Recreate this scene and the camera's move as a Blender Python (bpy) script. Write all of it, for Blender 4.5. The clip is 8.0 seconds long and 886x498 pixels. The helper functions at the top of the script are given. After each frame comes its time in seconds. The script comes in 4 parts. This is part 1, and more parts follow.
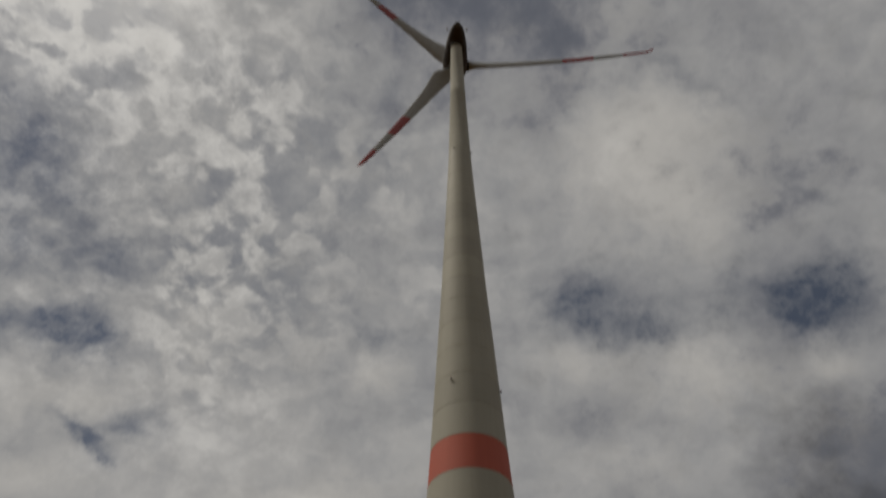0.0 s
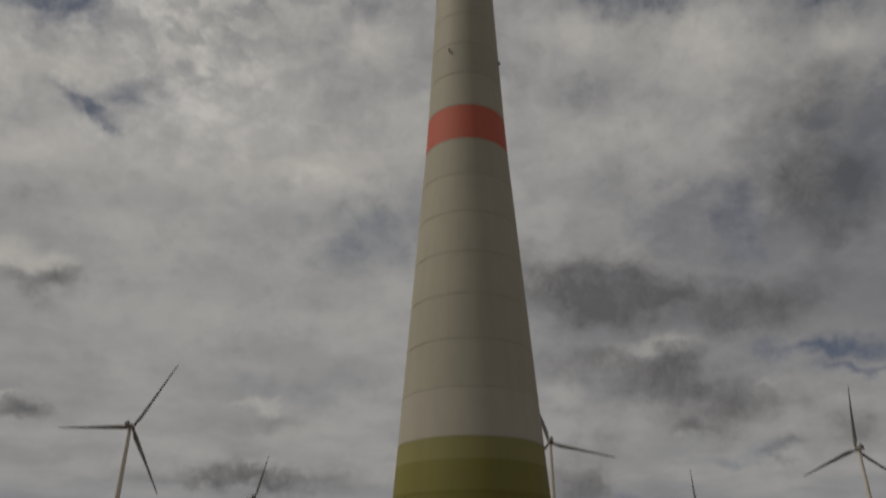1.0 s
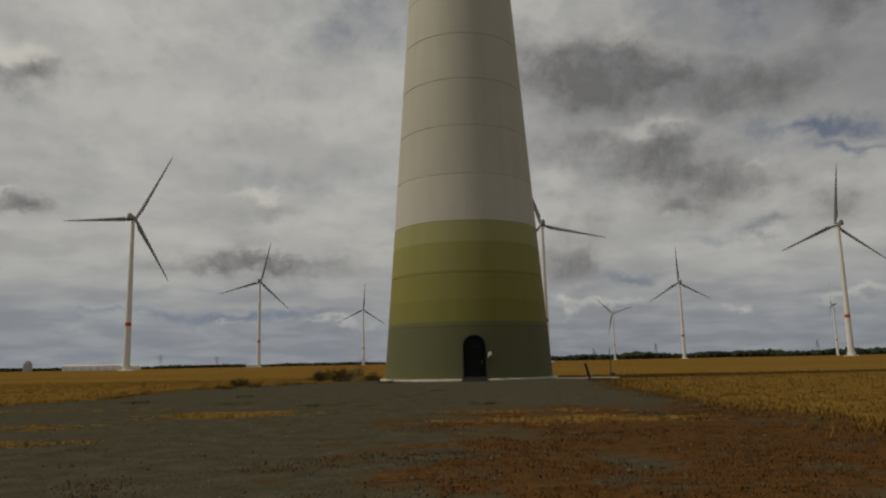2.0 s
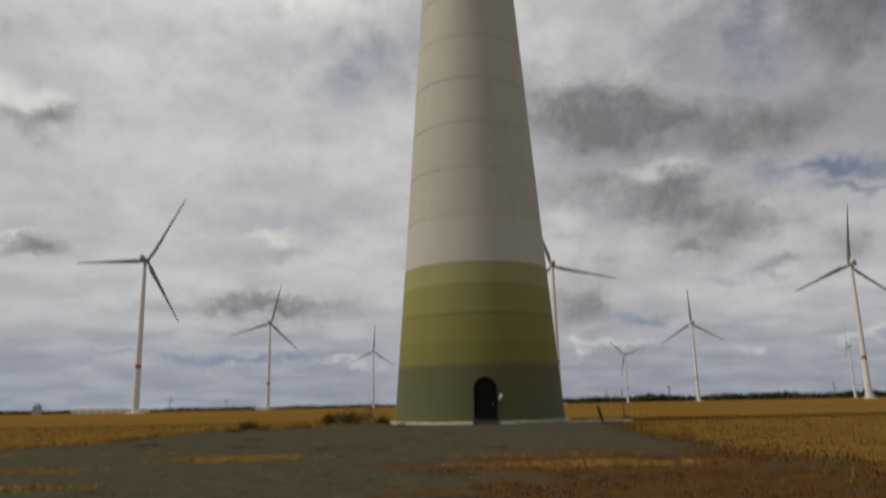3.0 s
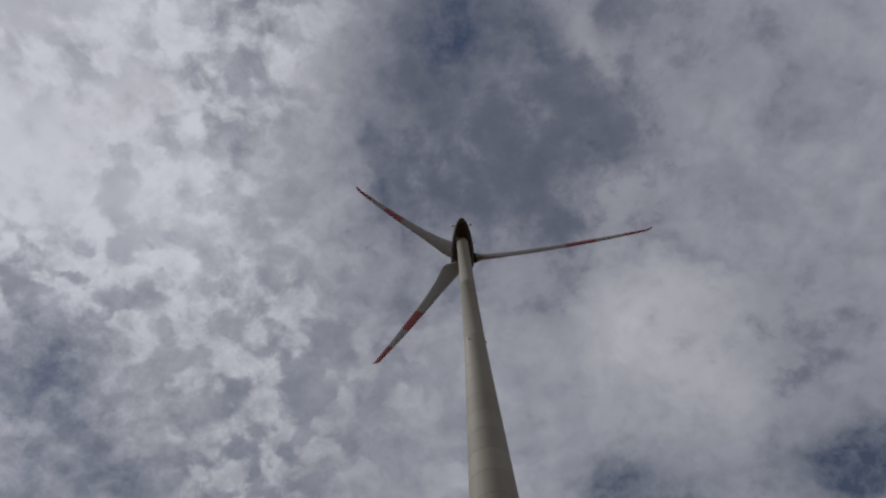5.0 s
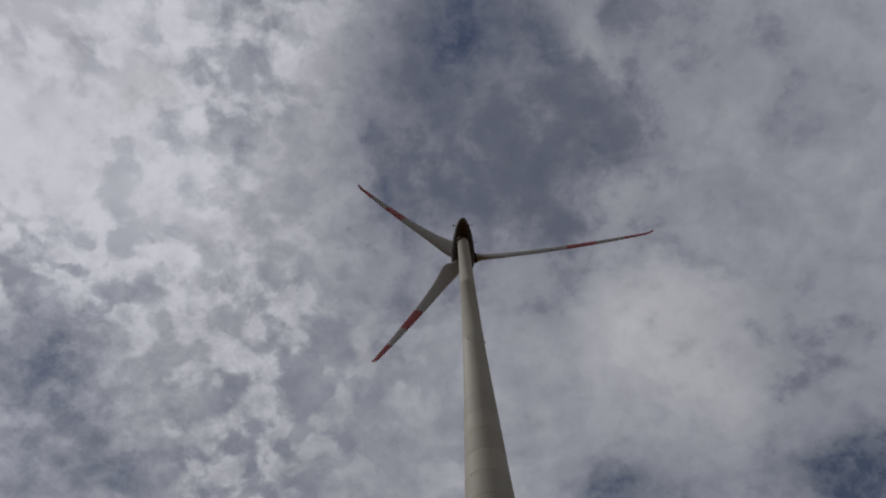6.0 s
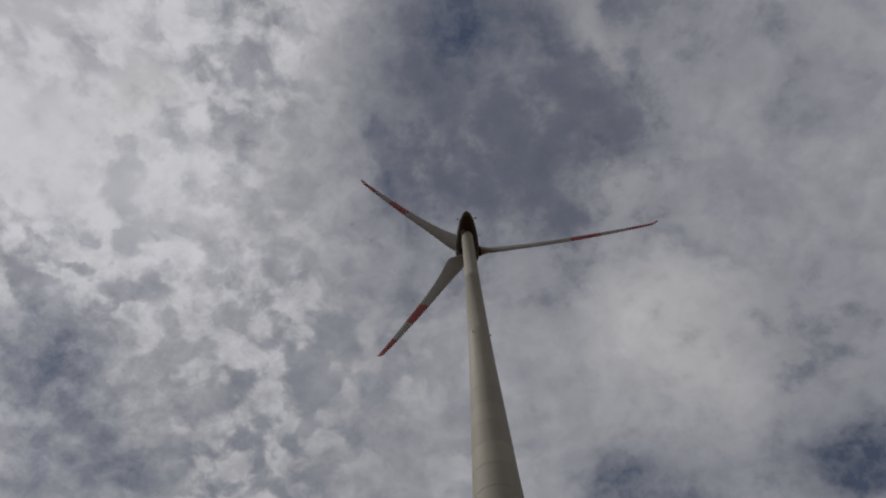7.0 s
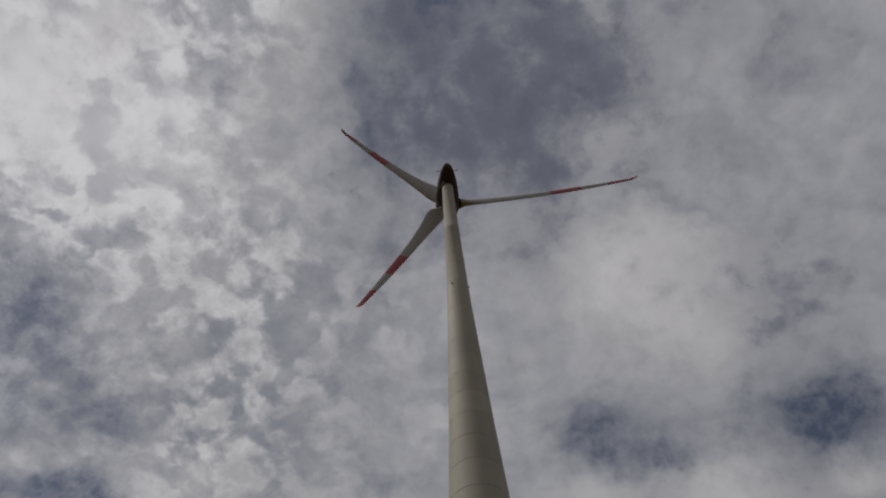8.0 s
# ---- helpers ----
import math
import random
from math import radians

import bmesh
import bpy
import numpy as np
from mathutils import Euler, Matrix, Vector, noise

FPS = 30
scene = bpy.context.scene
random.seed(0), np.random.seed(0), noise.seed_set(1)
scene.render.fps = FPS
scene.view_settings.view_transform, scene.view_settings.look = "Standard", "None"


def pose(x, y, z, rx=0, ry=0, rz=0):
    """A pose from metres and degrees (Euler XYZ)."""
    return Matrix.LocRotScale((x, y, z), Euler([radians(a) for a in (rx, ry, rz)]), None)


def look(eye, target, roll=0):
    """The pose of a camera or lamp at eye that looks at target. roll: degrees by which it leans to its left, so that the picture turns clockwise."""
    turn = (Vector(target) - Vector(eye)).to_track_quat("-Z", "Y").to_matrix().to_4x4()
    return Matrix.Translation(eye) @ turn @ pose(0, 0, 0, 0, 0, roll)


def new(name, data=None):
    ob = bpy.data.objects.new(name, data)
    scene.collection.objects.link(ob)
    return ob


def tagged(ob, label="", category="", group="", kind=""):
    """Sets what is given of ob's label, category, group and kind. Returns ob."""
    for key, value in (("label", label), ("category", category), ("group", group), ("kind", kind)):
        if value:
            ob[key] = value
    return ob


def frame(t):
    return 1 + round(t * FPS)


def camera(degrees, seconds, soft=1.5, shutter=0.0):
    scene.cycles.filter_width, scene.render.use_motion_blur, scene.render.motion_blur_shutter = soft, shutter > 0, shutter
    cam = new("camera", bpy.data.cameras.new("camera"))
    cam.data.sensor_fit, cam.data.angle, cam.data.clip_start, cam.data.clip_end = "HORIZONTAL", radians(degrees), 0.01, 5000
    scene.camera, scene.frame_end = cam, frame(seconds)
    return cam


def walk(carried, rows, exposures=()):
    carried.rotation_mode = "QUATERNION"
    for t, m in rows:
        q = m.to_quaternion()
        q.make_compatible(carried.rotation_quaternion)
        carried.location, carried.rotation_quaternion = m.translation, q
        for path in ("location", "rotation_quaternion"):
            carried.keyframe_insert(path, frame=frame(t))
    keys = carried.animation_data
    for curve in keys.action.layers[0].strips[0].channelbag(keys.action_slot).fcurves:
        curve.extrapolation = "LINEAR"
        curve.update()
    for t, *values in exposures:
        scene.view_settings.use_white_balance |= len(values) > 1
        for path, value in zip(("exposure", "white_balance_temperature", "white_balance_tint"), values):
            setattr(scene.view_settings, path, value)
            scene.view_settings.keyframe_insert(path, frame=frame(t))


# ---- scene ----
# ======================= camera =======================
EYE = (0.0, 0.0, 1.4)


def aim(yaw, pitch, roll):
    """A hand-held camera that turns where it stands: degrees to the left, up, and about its own axis."""
    return pose(*EYE, 90 + pitch, 0, yaw) @ pose(0, 0, 0, 0, 0, roll)


cam = camera(62.5, 8.0, soft=2.1, shutter=0.3)
PATH = [
    (0.0, aim(2.43, 50.76, 0.08)),
    (0.5, aim(2.72, 37.42, -0.87)),
    (1.0, aim(2.17, 25.42, 0.13)),
    (1.5, aim(1.51, 14.95, -0.93)),
    (1.7, aim(1.46, 12.29, -1.15)),
    (2.2, aim(2.15, 7.90, -1.05)),
    (2.8, aim(2.89, 8.13, -0.81)),
    (3.0, aim(2.55, 12.09, -1.16)),
    (3.5, aim(2.83, 22.98, -1.50)),
    (4.0, aim(3.54, 37.04, -1.83)),
    (4.5, aim(3.83, 52.71, -2.79)),
    (5.0, aim(3.82, 65.73, -3.56)),
    (5.2, aim(3.43, 66.20, -3.19)),
    (6.3, aim(4.97, 65.21, -1.33)),
    (6.5, aim(6.21, 64.94, -0.38)),
    (7.0, aim(4.78, 65.21, -2.41)),
    (7.5, aim(2.70, 63.54, -3.68)),
    (8.0, aim(1.74, 61.35, -4.29)),
]
EXPOSURES = [                        # seconds, stops, kelvin, tint
    (0.0, -0.45, 6750, 10), (1.0, -0.40, 6900, 10), (1.5, -0.03, 7050, 7), (1.7, 0.0, 7050, 7), (2.8, 0.42, 6750, 9), (3.0, 0.45, 6650, 10),
    (3.5, -0.02, 6300, 13), (4.0, -0.25, 6050, 14), (4.5, -0.42, 5950, 15), (6.5, -0.42, 6120, 15), (7.0, -0.42, 6230, 14), (8.0, -0.42, 6330, 14),
]
walk(cam, PATH, EXPOSURES)

# ======================= sky and sun =======================
SUN_AZ, SUN_EL = -97.0, 58.0          # degrees; azimuth from +y towards +x


def heading(az, el):
    a, e = radians(az), radians(el)
    return Vector((math.sin(a) * math.cos(e), math.cos(a) * math.cos(e), math.sin(e)))


sun = new("sun", bpy.data.lights.new("sun", "SUN"))
sun.data.energy, sun.data.angle, sun.data.color = 2.6, radians(4), (1.0, 0.93, 0.82)
sun.matrix_world = look((0, 0, 300), Vector((0, 0, 300)) - heading(SUN_AZ, SUN_EL))


class Nodes:
    """Short hand for a node tree."""

    def __init__(self, tree):
        self.tree = tree
        tree.nodes.clear()

    def add(self, kind, **settings):
        n = self.tree.nodes.new(kind)
        for key, value in settings.items():
            setattr(n, key, value)
        return n

    def put(self, socket, value):
        if isinstance(value, bpy.types.NodeSocket):
            self.tree.links.new(value, socket)
        else:
            socket.default_value = value

    def math(self, op, a, b=0.0, c=0.0, clamp=False):
        n = self.add("ShaderNodeMath", operation=op, use_clamp=clamp)
        for s, v in zip(n.inputs, (a, b, c)):
            self.put(s, v)
        return n.outputs[0]

    def vec(self, op, a, b=(0, 0, 0), scale=None):
        n = self.add("ShaderNodeVectorMath", operation=op)
        self.put(n.inputs[0], a)
        self.put(n.inputs[1], b)
        if scale is not None:
            self.put(n.inputs["Scale"], scale)
        return n.outputs["Value" if op in ("DOT_PRODUCT", "LENGTH") else "Vector"]

    def noise(self, vector, scale, detail=4.0, rough=0.55, distort=0.0, out=0, lac=2.0):
        n = self.add("ShaderNodeTexNoise")
        self.put(n.inputs["Vector"], vector)
        n.inputs["Scale"].default_value, n.inputs["Detail"].default_value = scale, detail
        n.inputs["Roughness"].default_value, n.inputs["Distortion"].default_value = rough, distort
        n.inputs["Lacunarity"].default_value = lac
        return n.outputs[out]

    def mix(self, f, a, b, blend="MIX"):
        n = self.add("ShaderNodeMix", data_type="RGBA", blend_type=blend)
        self.put(n.inputs[0], f)
        self.put(n.inputs[6], a)
        self.put(n.inputs[7], b)
        return n.outputs[2]

    def step(self, v, lo, hi, to0=0.0, to1=1.0):
        n = self.add("ShaderNodeMapRange", interpolation_type="SMOOTHSTEP")
        for s, w in zip(n.inputs, (v, lo, hi, to0, to1)):
            self.put(s, w)
        return n.outputs[0]

    def ramp(self, f, stops, interpolation="LINEAR"):
        n = self.add("ShaderNodeValToRGB")
        n.color_ramp.interpolation = interpolation
        while len(n.color_ramp.elements) < len(stops):
            n.color_ramp.elements.new(0.5)
        for e, (p, c) in zip(n.color_ramp.elements, stops):
            e.position, e.color = p, (*c, 1)
        self.put(n.inputs[0], f)
        return n.outputs[0]


# Cloud forms of the day: azimuth, elevation, half length, half width (degrees), tilt, weight.
GAPS_HIGH = [
    (14.1, 82.4, 5.2, 4.5, -21, 1.0), (-5.0, 78.8, 3.9, 3.4, -2, 0.5), (39.1, 74.6, 5.1, 1.3, -98, 0.75), (-21.8, 73.8, 4.3, 1.6, -67, 0.65),
    (-14.5, 69.1, 1.4, 2.6, 22, 0.6), (31.9, 69.3, 1.9, 1.9, -37, 0.6), (21.6, 67.8, 2.5, 0.7, 3, 0.4), (36.3, 66.5, 2.4, 0.8, -41, 0.4),
    (-50.4, 68.6, 1.0, 2.9, 41, 0.5), (-11.4, 62.6, 1.1, 2.6, -7, 0.55), (34.3, 58.8, 3.9, 0.6, -58, 0.5), (37.9, 47.4, 2.0, 0.5, -60, 0.55),
    (33.2, 40.2, 1.9, 1.8, -29, 0.8), (13.1, 45.7, 2.4, 1.9, -15, 0.4), (-52.4, 48.4, 6.0, 4.9, 37, 0.62), (17.6, 73.7, 3.7, 2.8, -34, -0.55),
]
GAPS_MID = [
    (14.1, 45.0, 5.0, 3.4, -15, 0.72), (20.1, 42.2, 2.7, 1.2, -18, 0.47), (31.3, 42.2, 6.7, 2.7, -11, 0.64), (34.4, 38.8, 3.5, 2.1, -28, 0.59),
    (37.8, 40.5, 1.9, 3.0, 15, 0.68), (-9.3, 43.9, 6.5, 1.3, -8, 0.51), (-12.3, 41.2, 3.0, 1.1, 64, 0.42), (-39.7, 38.6, 3.9, 1.5, 22, 0.94),
    (-34.9, 38.5, 3.6, 1.4, -3, 0.51), (-29.4, 34.3, 2.9, 1.6, 13, 0.98), (-33.2, 32.3, 2.8, 0.7, -15, 1.1), (-44.6, 41.6, 2.7, 2.5, 28, 0.51),
    (-36.5, 44.2, 3.0, 2.1, 22, 0.42), (-9.0, 26.2, 6.5, 3.1, 10, 0.55), (22.3, 25.5, 2.1, 3.1, 7, 0.85), (15.3, 25.8, 2.1, 1.0, -10, 0.42),
]
GAPS_SIDE = [
    (-47.1, 46.1, 5.3, 3.1, 36, 0.6), (-38.8, 37.6, 5.4, 2.1, 24, 0.55), (-51.4, 49.1, 2.4, 2.3, 41, 0.45), (-39.1, 44.0, 3.3, 2.4, 27, 0.4),
]
GAPS_LOW = [
    (26.5, 15.9, 4.3, 0.7, -8, 1.3), (28.2, 14.1, 2.6, 0.4, -10, 1.0), (-13.1, 14.3, 5.6, 1.3, 1, 0.3), (-16.8, 3.7, 9.7, 0.7, 0, 1.15),
    (12.5, 6.2, 3.3, 0.6, -2, 0.9), (20.0, 8.9, 4.5, 0.7, -4, 0.6), (-27.5, 4.0, 3.3, 0.5, 1, 0.7), (22.7, 2.9, 5.5, 0.5, -2, 0.7),
]
DARK_LOW = [
    (11.3, 21.6, 6.2, 2.7, -7, 1.1), (10.0, 20.2, 4.1, 1.4, -6, 0.5), (21.9, 19.5, 4.9, 2.1, 0, 0.6), (8.2, 16.7, 4.3, 1.2, -5, 0.6),
    (18.6, 13.5, 6.6, 2.1, -15, 1.05), (14.6, 15.5, 2.7, 1.2, -6, 0.5), (16.6, 11.1, 2.3, 0.8, -5, 0.65), (9.8, 11.5, 2.0, 1.6, -4, 0.45),
    (8.1, 7.2, 2.1, 2.4, -3, 0.7), (22.8, 8.9, 1.5, 0.7, 5, 0.7), (27.3, 10.1, 1.6, 1.3, -8, 0.65), (-33.3, 20.4, 2.6, 1.2, 10, 0.5),
    (-33.5, 11.1, 2.5, 0.9, 5, 0.65), (-16.1, 7.6, 7.6, 1.0, 0, 0.7), (-14.5, 12.2, 3.1, 0.9, 11, 0.45), (27.4, 26.1, 4.9, 2.2, -16, 0.4),
]
DARK_MID = [
    (29.2, 32.0, 4.4, 4.3, -21, 0.65), (28.6, 26.8, 3.6, 2.5, -18, 0.8), (28.9, 22.7, 1.4, 3.3, -16, 0.65), (-32.4, 19.9, 2.3, 1.1, 9, 0.65),
    (11.7, 22.0, 6.0, 1.3, -8, 0.72), (22.9, 19.0, 4.2, 2.0, -1, 0.58), (1.6, 24.6, 2.8, 1.8, -4, 0.29), (-16.6, 7.7, 5.6, 0.6, 1, 0.58),
    (7.9, 7.7, 2.3, 1.9, -2, 0.43), (-32.1, 11.1, 1.5, 0.7, 5, 0.51), (-11.3, 3.1, 2.8, 0.4, 0, 0.43),
]
BRIGHT_HIGH = [
    (-68.2, 66.6, 2.3, 2.1, 59, 0.9), (-83.5, 62.1, 3.7, 2.0, 75, 0.5), (-67.2, 61.0, 4.4, 5.5, 57, 0.35), (-42.9, 75.2, 2.5, 8.1, 35, 0.45),
    (25.1, 54.4, 6.9, 5.4, -40, 0.8), (30.6, 55.7, 4.2, 2.9, -33, 0.35), (49.9, 74.9, 5.0, 1.4, -108, 0.35), (-32.2, 56.2, 2.9, 2.3, 21, 0.3),
    (31.7, 65.1, 2.1, 2.1, -36, 0.4), (-16.8, 56.4, 4.8, 1.9, 8, 0.25), (-48.5, 59.6, 4.4, 3.7, 37, 0.3), (-42.5, 51.1, 3.5, 2.4, 28, 0.25),
    (28.2, 48.9, 4.3, 2.8, -50, 0.35),
]
BRIGHT_MID = [
    (-12.2, 31.5, 7.5, 1.8, 9, 0.72), (-35.7, 34.3, 5.6, 1.6, 17, 0.65), (-9.2, 41.0, 2.4, 1.9, 2, 0.72), (23.2, 38.3, 5.9, 2.5, -14, 0.72),
    (11.5, 41.0, 3.4, 1.7, -12, 0.65), (-36.6, 28.5, 4.3, 1.4, 15, 0.58), (-36.2, 21.7, 1.7, 1.2, 11, 0.87), (-33.1, 21.4, 1.6, 1.0, 10, 0.72),
    (33.0, 36.2, 2.0, 1.4, -26, 0.58), (-27.7, 41.7, 4.5, 4.6, 15, 0.43), (14.3, 33.1, 4.4, 2.6, -12, 0.43), (-16.7, 43.3, 2.2, 2.6, 7, 0.43),
]
BRIGHT_LOW = [
    (-16.5, 13.2, 2.0, 0.6, 2, 0.8), (-35.0, 21.1, 2.0, 0.6, 11, 0.5), (-33.7, 12.1, 1.7, 0.3, 5, 0.7), (13.0, 23.8, 2.1, 0.9, -8, 0.65),
    (7.1, 14.1, 1.7, 0.9, -4, 0.45), (22.9, 14.2, 1.1, 0.4, -8, 0.45), (15.3, 17.3, 3.2, 0.6, -7, 0.75), (27.4, 4.4, 2.9, 0.5, 0, 0.9),
    (20.2, 3.5, 0.8, 0.4, -2, 1.0), (-10.1, 3.3, 2.6, 0.3, 0, 0.85), (10.2, 4.1, 3.3, 0.4, -2, 0.75), (-18.3, 3.1, 0.8, 0.2, 0, 0.6),
    (7.7, 4.3, 0.6, 0.3, -2, 0.7), (-28.8, 2.9, 1.4, 0.3, 0, 0.4),
]
# wide, faint shading of the cloud sheet: deeper away from the sun and low down, lighter (negative) towards the sun
SHADE = [
    (34, 27, 12, 8, 0, 1.1), (24, 20, 10, 8, 0, 0.85), (14, 18, 11, 5, 0, 0.5), (30, 68, 16, 14, 0, 0.25), (60, 50, 18, 22, 0, 0.2), (10, 78, 11, 9, 0, 1.0), (2, 71, 7, 6, 0, 0.6), (18, 66, 7, 6, 0, 0.8), 
    (-84, 59, 17, 15, 0, -1.6), (33.1, 44.3, 6.5, 5.2, -31, 0.45), (-49.1, 55.4, 9.9, 6.6, 41, -0.5), (-65.1, 61.1, 8.4, 8.0, 54, -0.3), (-48.1, 47.0, 7.2, 5.6, 32, 0.5), (-20.0, 62.9, 6.6, 5.7, 11, 0.45), (-28.4, 33.4, 15.9, 4.5, 12, -0.5),
    (-60, 62, 10, 9, 0, -0.3), (20, 54, 8, 6, 0, -0.35), (17, 34, 9, 3, 0, -0.3), (-30, 26, 14, 3, 0, -0.3),
]

world = bpy.data.worlds.new("sky")
scene.world = world
world.use_nodes = True
N = Nodes(world.node_tree)
ray = N.add("ShaderNodeTexCoord").outputs["Generated"]
sky = N.add("ShaderNodeTexSky", sky_type="NISHITA", sun_disc=False, sun_elevation=radians(SUN_EL), sun_rotation=radians(SUN_AZ), air_density=1.0, dust_density=0.8, ozone_density=2.0)
N.put(sky.inputs[0], N.vec("NORMALIZE", N.vec("ADD", ray, (0, 0, 0.30))))
split = N.add("ShaderNodeSeparateXYZ")
N.put(split.inputs[0], ray)
up = N.math("MAXIMUM", split.outputs[2], 0.0)
# the cloud sheet lies flat overhead, so forms crowd together towards the horizon
flat = N.vec("SCALE", ray, scale=N.math("DIVIDE", 1.0, N.math("ADD", up, 0.38)))
plane = N.vec("MULTIPLY", flat, (1, 1, 0.0))
curl = N.vec("SUBTRACT", N.noise(plane, 7, 5, 0.6, out=1), (0.5, 0.5, 0.5))
small = N.vec("SUBTRACT", N.noise(ray, 15, 6, 0.62, out=1), (0.5, 0.5, 0.5))
bent = N.vec("ADD", ray, N.vec("ADD", N.vec("SCALE", curl, scale=0.05), N.vec("SCALE", small, scale=0.07)))
soft_plane = N.vec("ADD", plane, N.vec("SCALE", curl, scale=0.10))


def puffs(scale, detail, rough):
    """Billowing cells: 1 in a cell's middle, 0 between cells."""
    n = N.add("ShaderNodeTexVoronoi", feature="SMOOTH_F1", normalize=True)
    N.put(n.inputs["Vector"], soft_plane)
    n.inputs["Scale"].default_value, n.inputs["Detail"].default_value, n.inputs["Roughness"].default_value = scale, detail, rough
    n.inputs["Smoothness"].default_value = 0.6
    return N.math("SUBTRACT", 1.0, n.outputs["Distance"])


def forms(rows):
    """The sum of soft-edged cloud forms, ragged by noise."""
    total = 0.0
    for az, el, w, h, tilt, weight in rows:
        c = heading(az, el)
        across = Vector((c.y, -c.x, 0)).normalized()
        rise = across.cross(c)
        along = across * math.cos(radians(tilt)) + rise * math.sin(radians(tilt))
        a = N.vec("DOT_PRODUCT", bent, tuple(along / math.sin(radians(w))))
        b = N.vec("DOT_PRODUCT", bent, tuple(along.cross(c) / math.sin(radians(h))))
        g = N.math("POWER", 0.3679, N.math("MULTIPLY_ADD", a, a, N.math("MULTIPLY", b, b)))
        total = N.math("MULTIPLY_ADD", g, weight, total)
    return total


def cells(vector, scale, feature, detail=0.0):
    n = N.add("ShaderNodeTexVoronoi", feature=feature)
    N.put(n.inputs["Vector"], vector)
    n.inputs["Scale"].default_value, n.inputs["Detail"].default_value = scale, detail
    return n.outputs["Distance"]


high = N.step(split.outputs[2], 0.25, 0.60)
haze = N.noise(ray, 4.0, 5, 0.55)
left = N.step(N.math("MULTIPLY_ADD", haze, 0.6, split.outputs[0]), 0.38, -0.12)
# ragged lumps on every form's rim: rounded heaps plus wisps
heap = N.add("ShaderNodeTexVoronoi", feature="SMOOTH_F1", normalize=True)
N.put(heap.inputs["Vector"], N.vec("ADD", N.vec("MULTIPLY", ray, (1, 1, 1.6)), N.vec("SCALE", small, scale=0.03)))
heap.inputs["Scale"].default_value, heap.inputs["Detail"].default_value, heap.inputs["Roughness"].default_value = 24, 2.5, 0.55
wisps = N.math("SUBTRACT", N.noise(ray, 22, 7, 0.64), 0.5)
rims = N.math("MULTIPLY_ADD", N.math("SUBTRACT", 0.36, heap.outputs["Distance"]), 0.8, N.math("MULTIPLY", wisps, 0.9))
lumps = N.math("MULTIPLY", rims, N.step(split.outputs[2], 0.03, 0.30, 0.35, 1.0))      # calmer near the horizon
texture = N.step(N.noise(N.vec("ADD", ray, N.vec("SCALE", small, scale=0.04)), 30, 7, 0.66), 0.30, 0.70)
gaps = N.step(N.math("MULTIPLY_ADD", lumps, 1.5, N.math("ADD", forms(GAPS_LOW), N.math("ADD", forms(GAPS_MID + GAPS_SIDE), forms(GAPS_HIGH)))), 0.0, 1.65)
gaps = N.math("MULTIPLY", gaps, N.math("MULTIPLY_ADD", texture, 0.45, 0.70), clamp=True)
dark = N.step(N.math("MULTIPLY_ADD", lumps, 1.4, N.math("ADD", forms(DARK_LOW), forms(DARK_MID))), 0.0, 1.5)
dark = N.math("MULTIPLY", dark, N.math("MULTIPLY_ADD", texture, -0.45, 1.15), clamp=True)
bright = N.step(N.math("MULTIPLY_ADD", lumps, 1.2, N.math("ADD", forms(BRIGHT_LOW), N.math("ADD", forms(BRIGHT_MID), forms(BRIGHT_HIGH)))), 0.05, 1.15)
shade = N.math("ADD", forms(SHADE), N.step(split.outputs[2], 0.18, 0.01, 0.0, 0.8))
broad = N.step(N.noise(plane, 3.0, 6, 0.55), 0.34, 0.66)
large = N.step(N.noise(soft_plane, 8.0, 7, 0.60), 0.36, 0.63)
# low down the sheet is seen edge-on and draws out into long soft streaks
edge_on = N.vec("MULTIPLY", N.vec("SCALE", ray, scale=N.math("DIVIDE", 1.0, N.math("ADD", up, 0.13))), (1, 1, 0))
streaks = N.step(N.noise(N.vec("ADD", edge_on, N.vec("SCALE", small, scale=0.25)), 1.9, 4, 0.52), 0.34, 0.66)
# flecked altocumulus towards the sun's side: small clumps parted by thin crooked gaps; smoother sheets opposite and low down
crook = N.vec("ADD", plane, N.vec("ADD", N.vec("SCALE", curl, scale=0.05), N.vec("SCALE", small, scale=0.022)))
puff = N.math("SUBTRACT", 0.75, cells(crook, 30, "SMOOTH_F1", 1.5))
rift = N.math("MULTIPLY_ADD", puff, 0.55, N.math("MULTIPLY", N.noise(crook, 23, 7, 0.60), 0.9))
clump = N.step(rift, 0.36, 0.62)
fine = N.step(N.noise(crook, 34.0, 7, 0.66), 0.33, 0.67)
patches = N.step(N.noise(plane, 6.0, 3, 0.5), 0.40, 0.60)
grain = N.math("MULTIPLY", N.step(split.outputs[2], 0.42, 0.75), N.math("MULTIPLY_ADD", left, 0.84, 0.16))
flecks = N.math("MULTIPLY_ADD", clump, 0.45, N.math("MULTIPLY", fine, 0.55))
billow = puffs(9.0, 3.0, 0.55)
tone = N.math("MULTIPLY_ADD", N.math("SUBTRACT", broad, 0.5), N.math("MULTIPLY_ADD", high, 0.04, 0.06), 0.42)
tone = N.math("MULTIPLY_ADD", N.math("SUBTRACT", large, 0.4), N.math("MULTIPLY_ADD", high, 0.12, 0.03), tone)
tone = N.math("MULTIPLY_ADD", N.math("SUBTRACT", streaks, 0.42), N.math("MULTIPLY_ADD", high, -0.13, 0.14), tone)
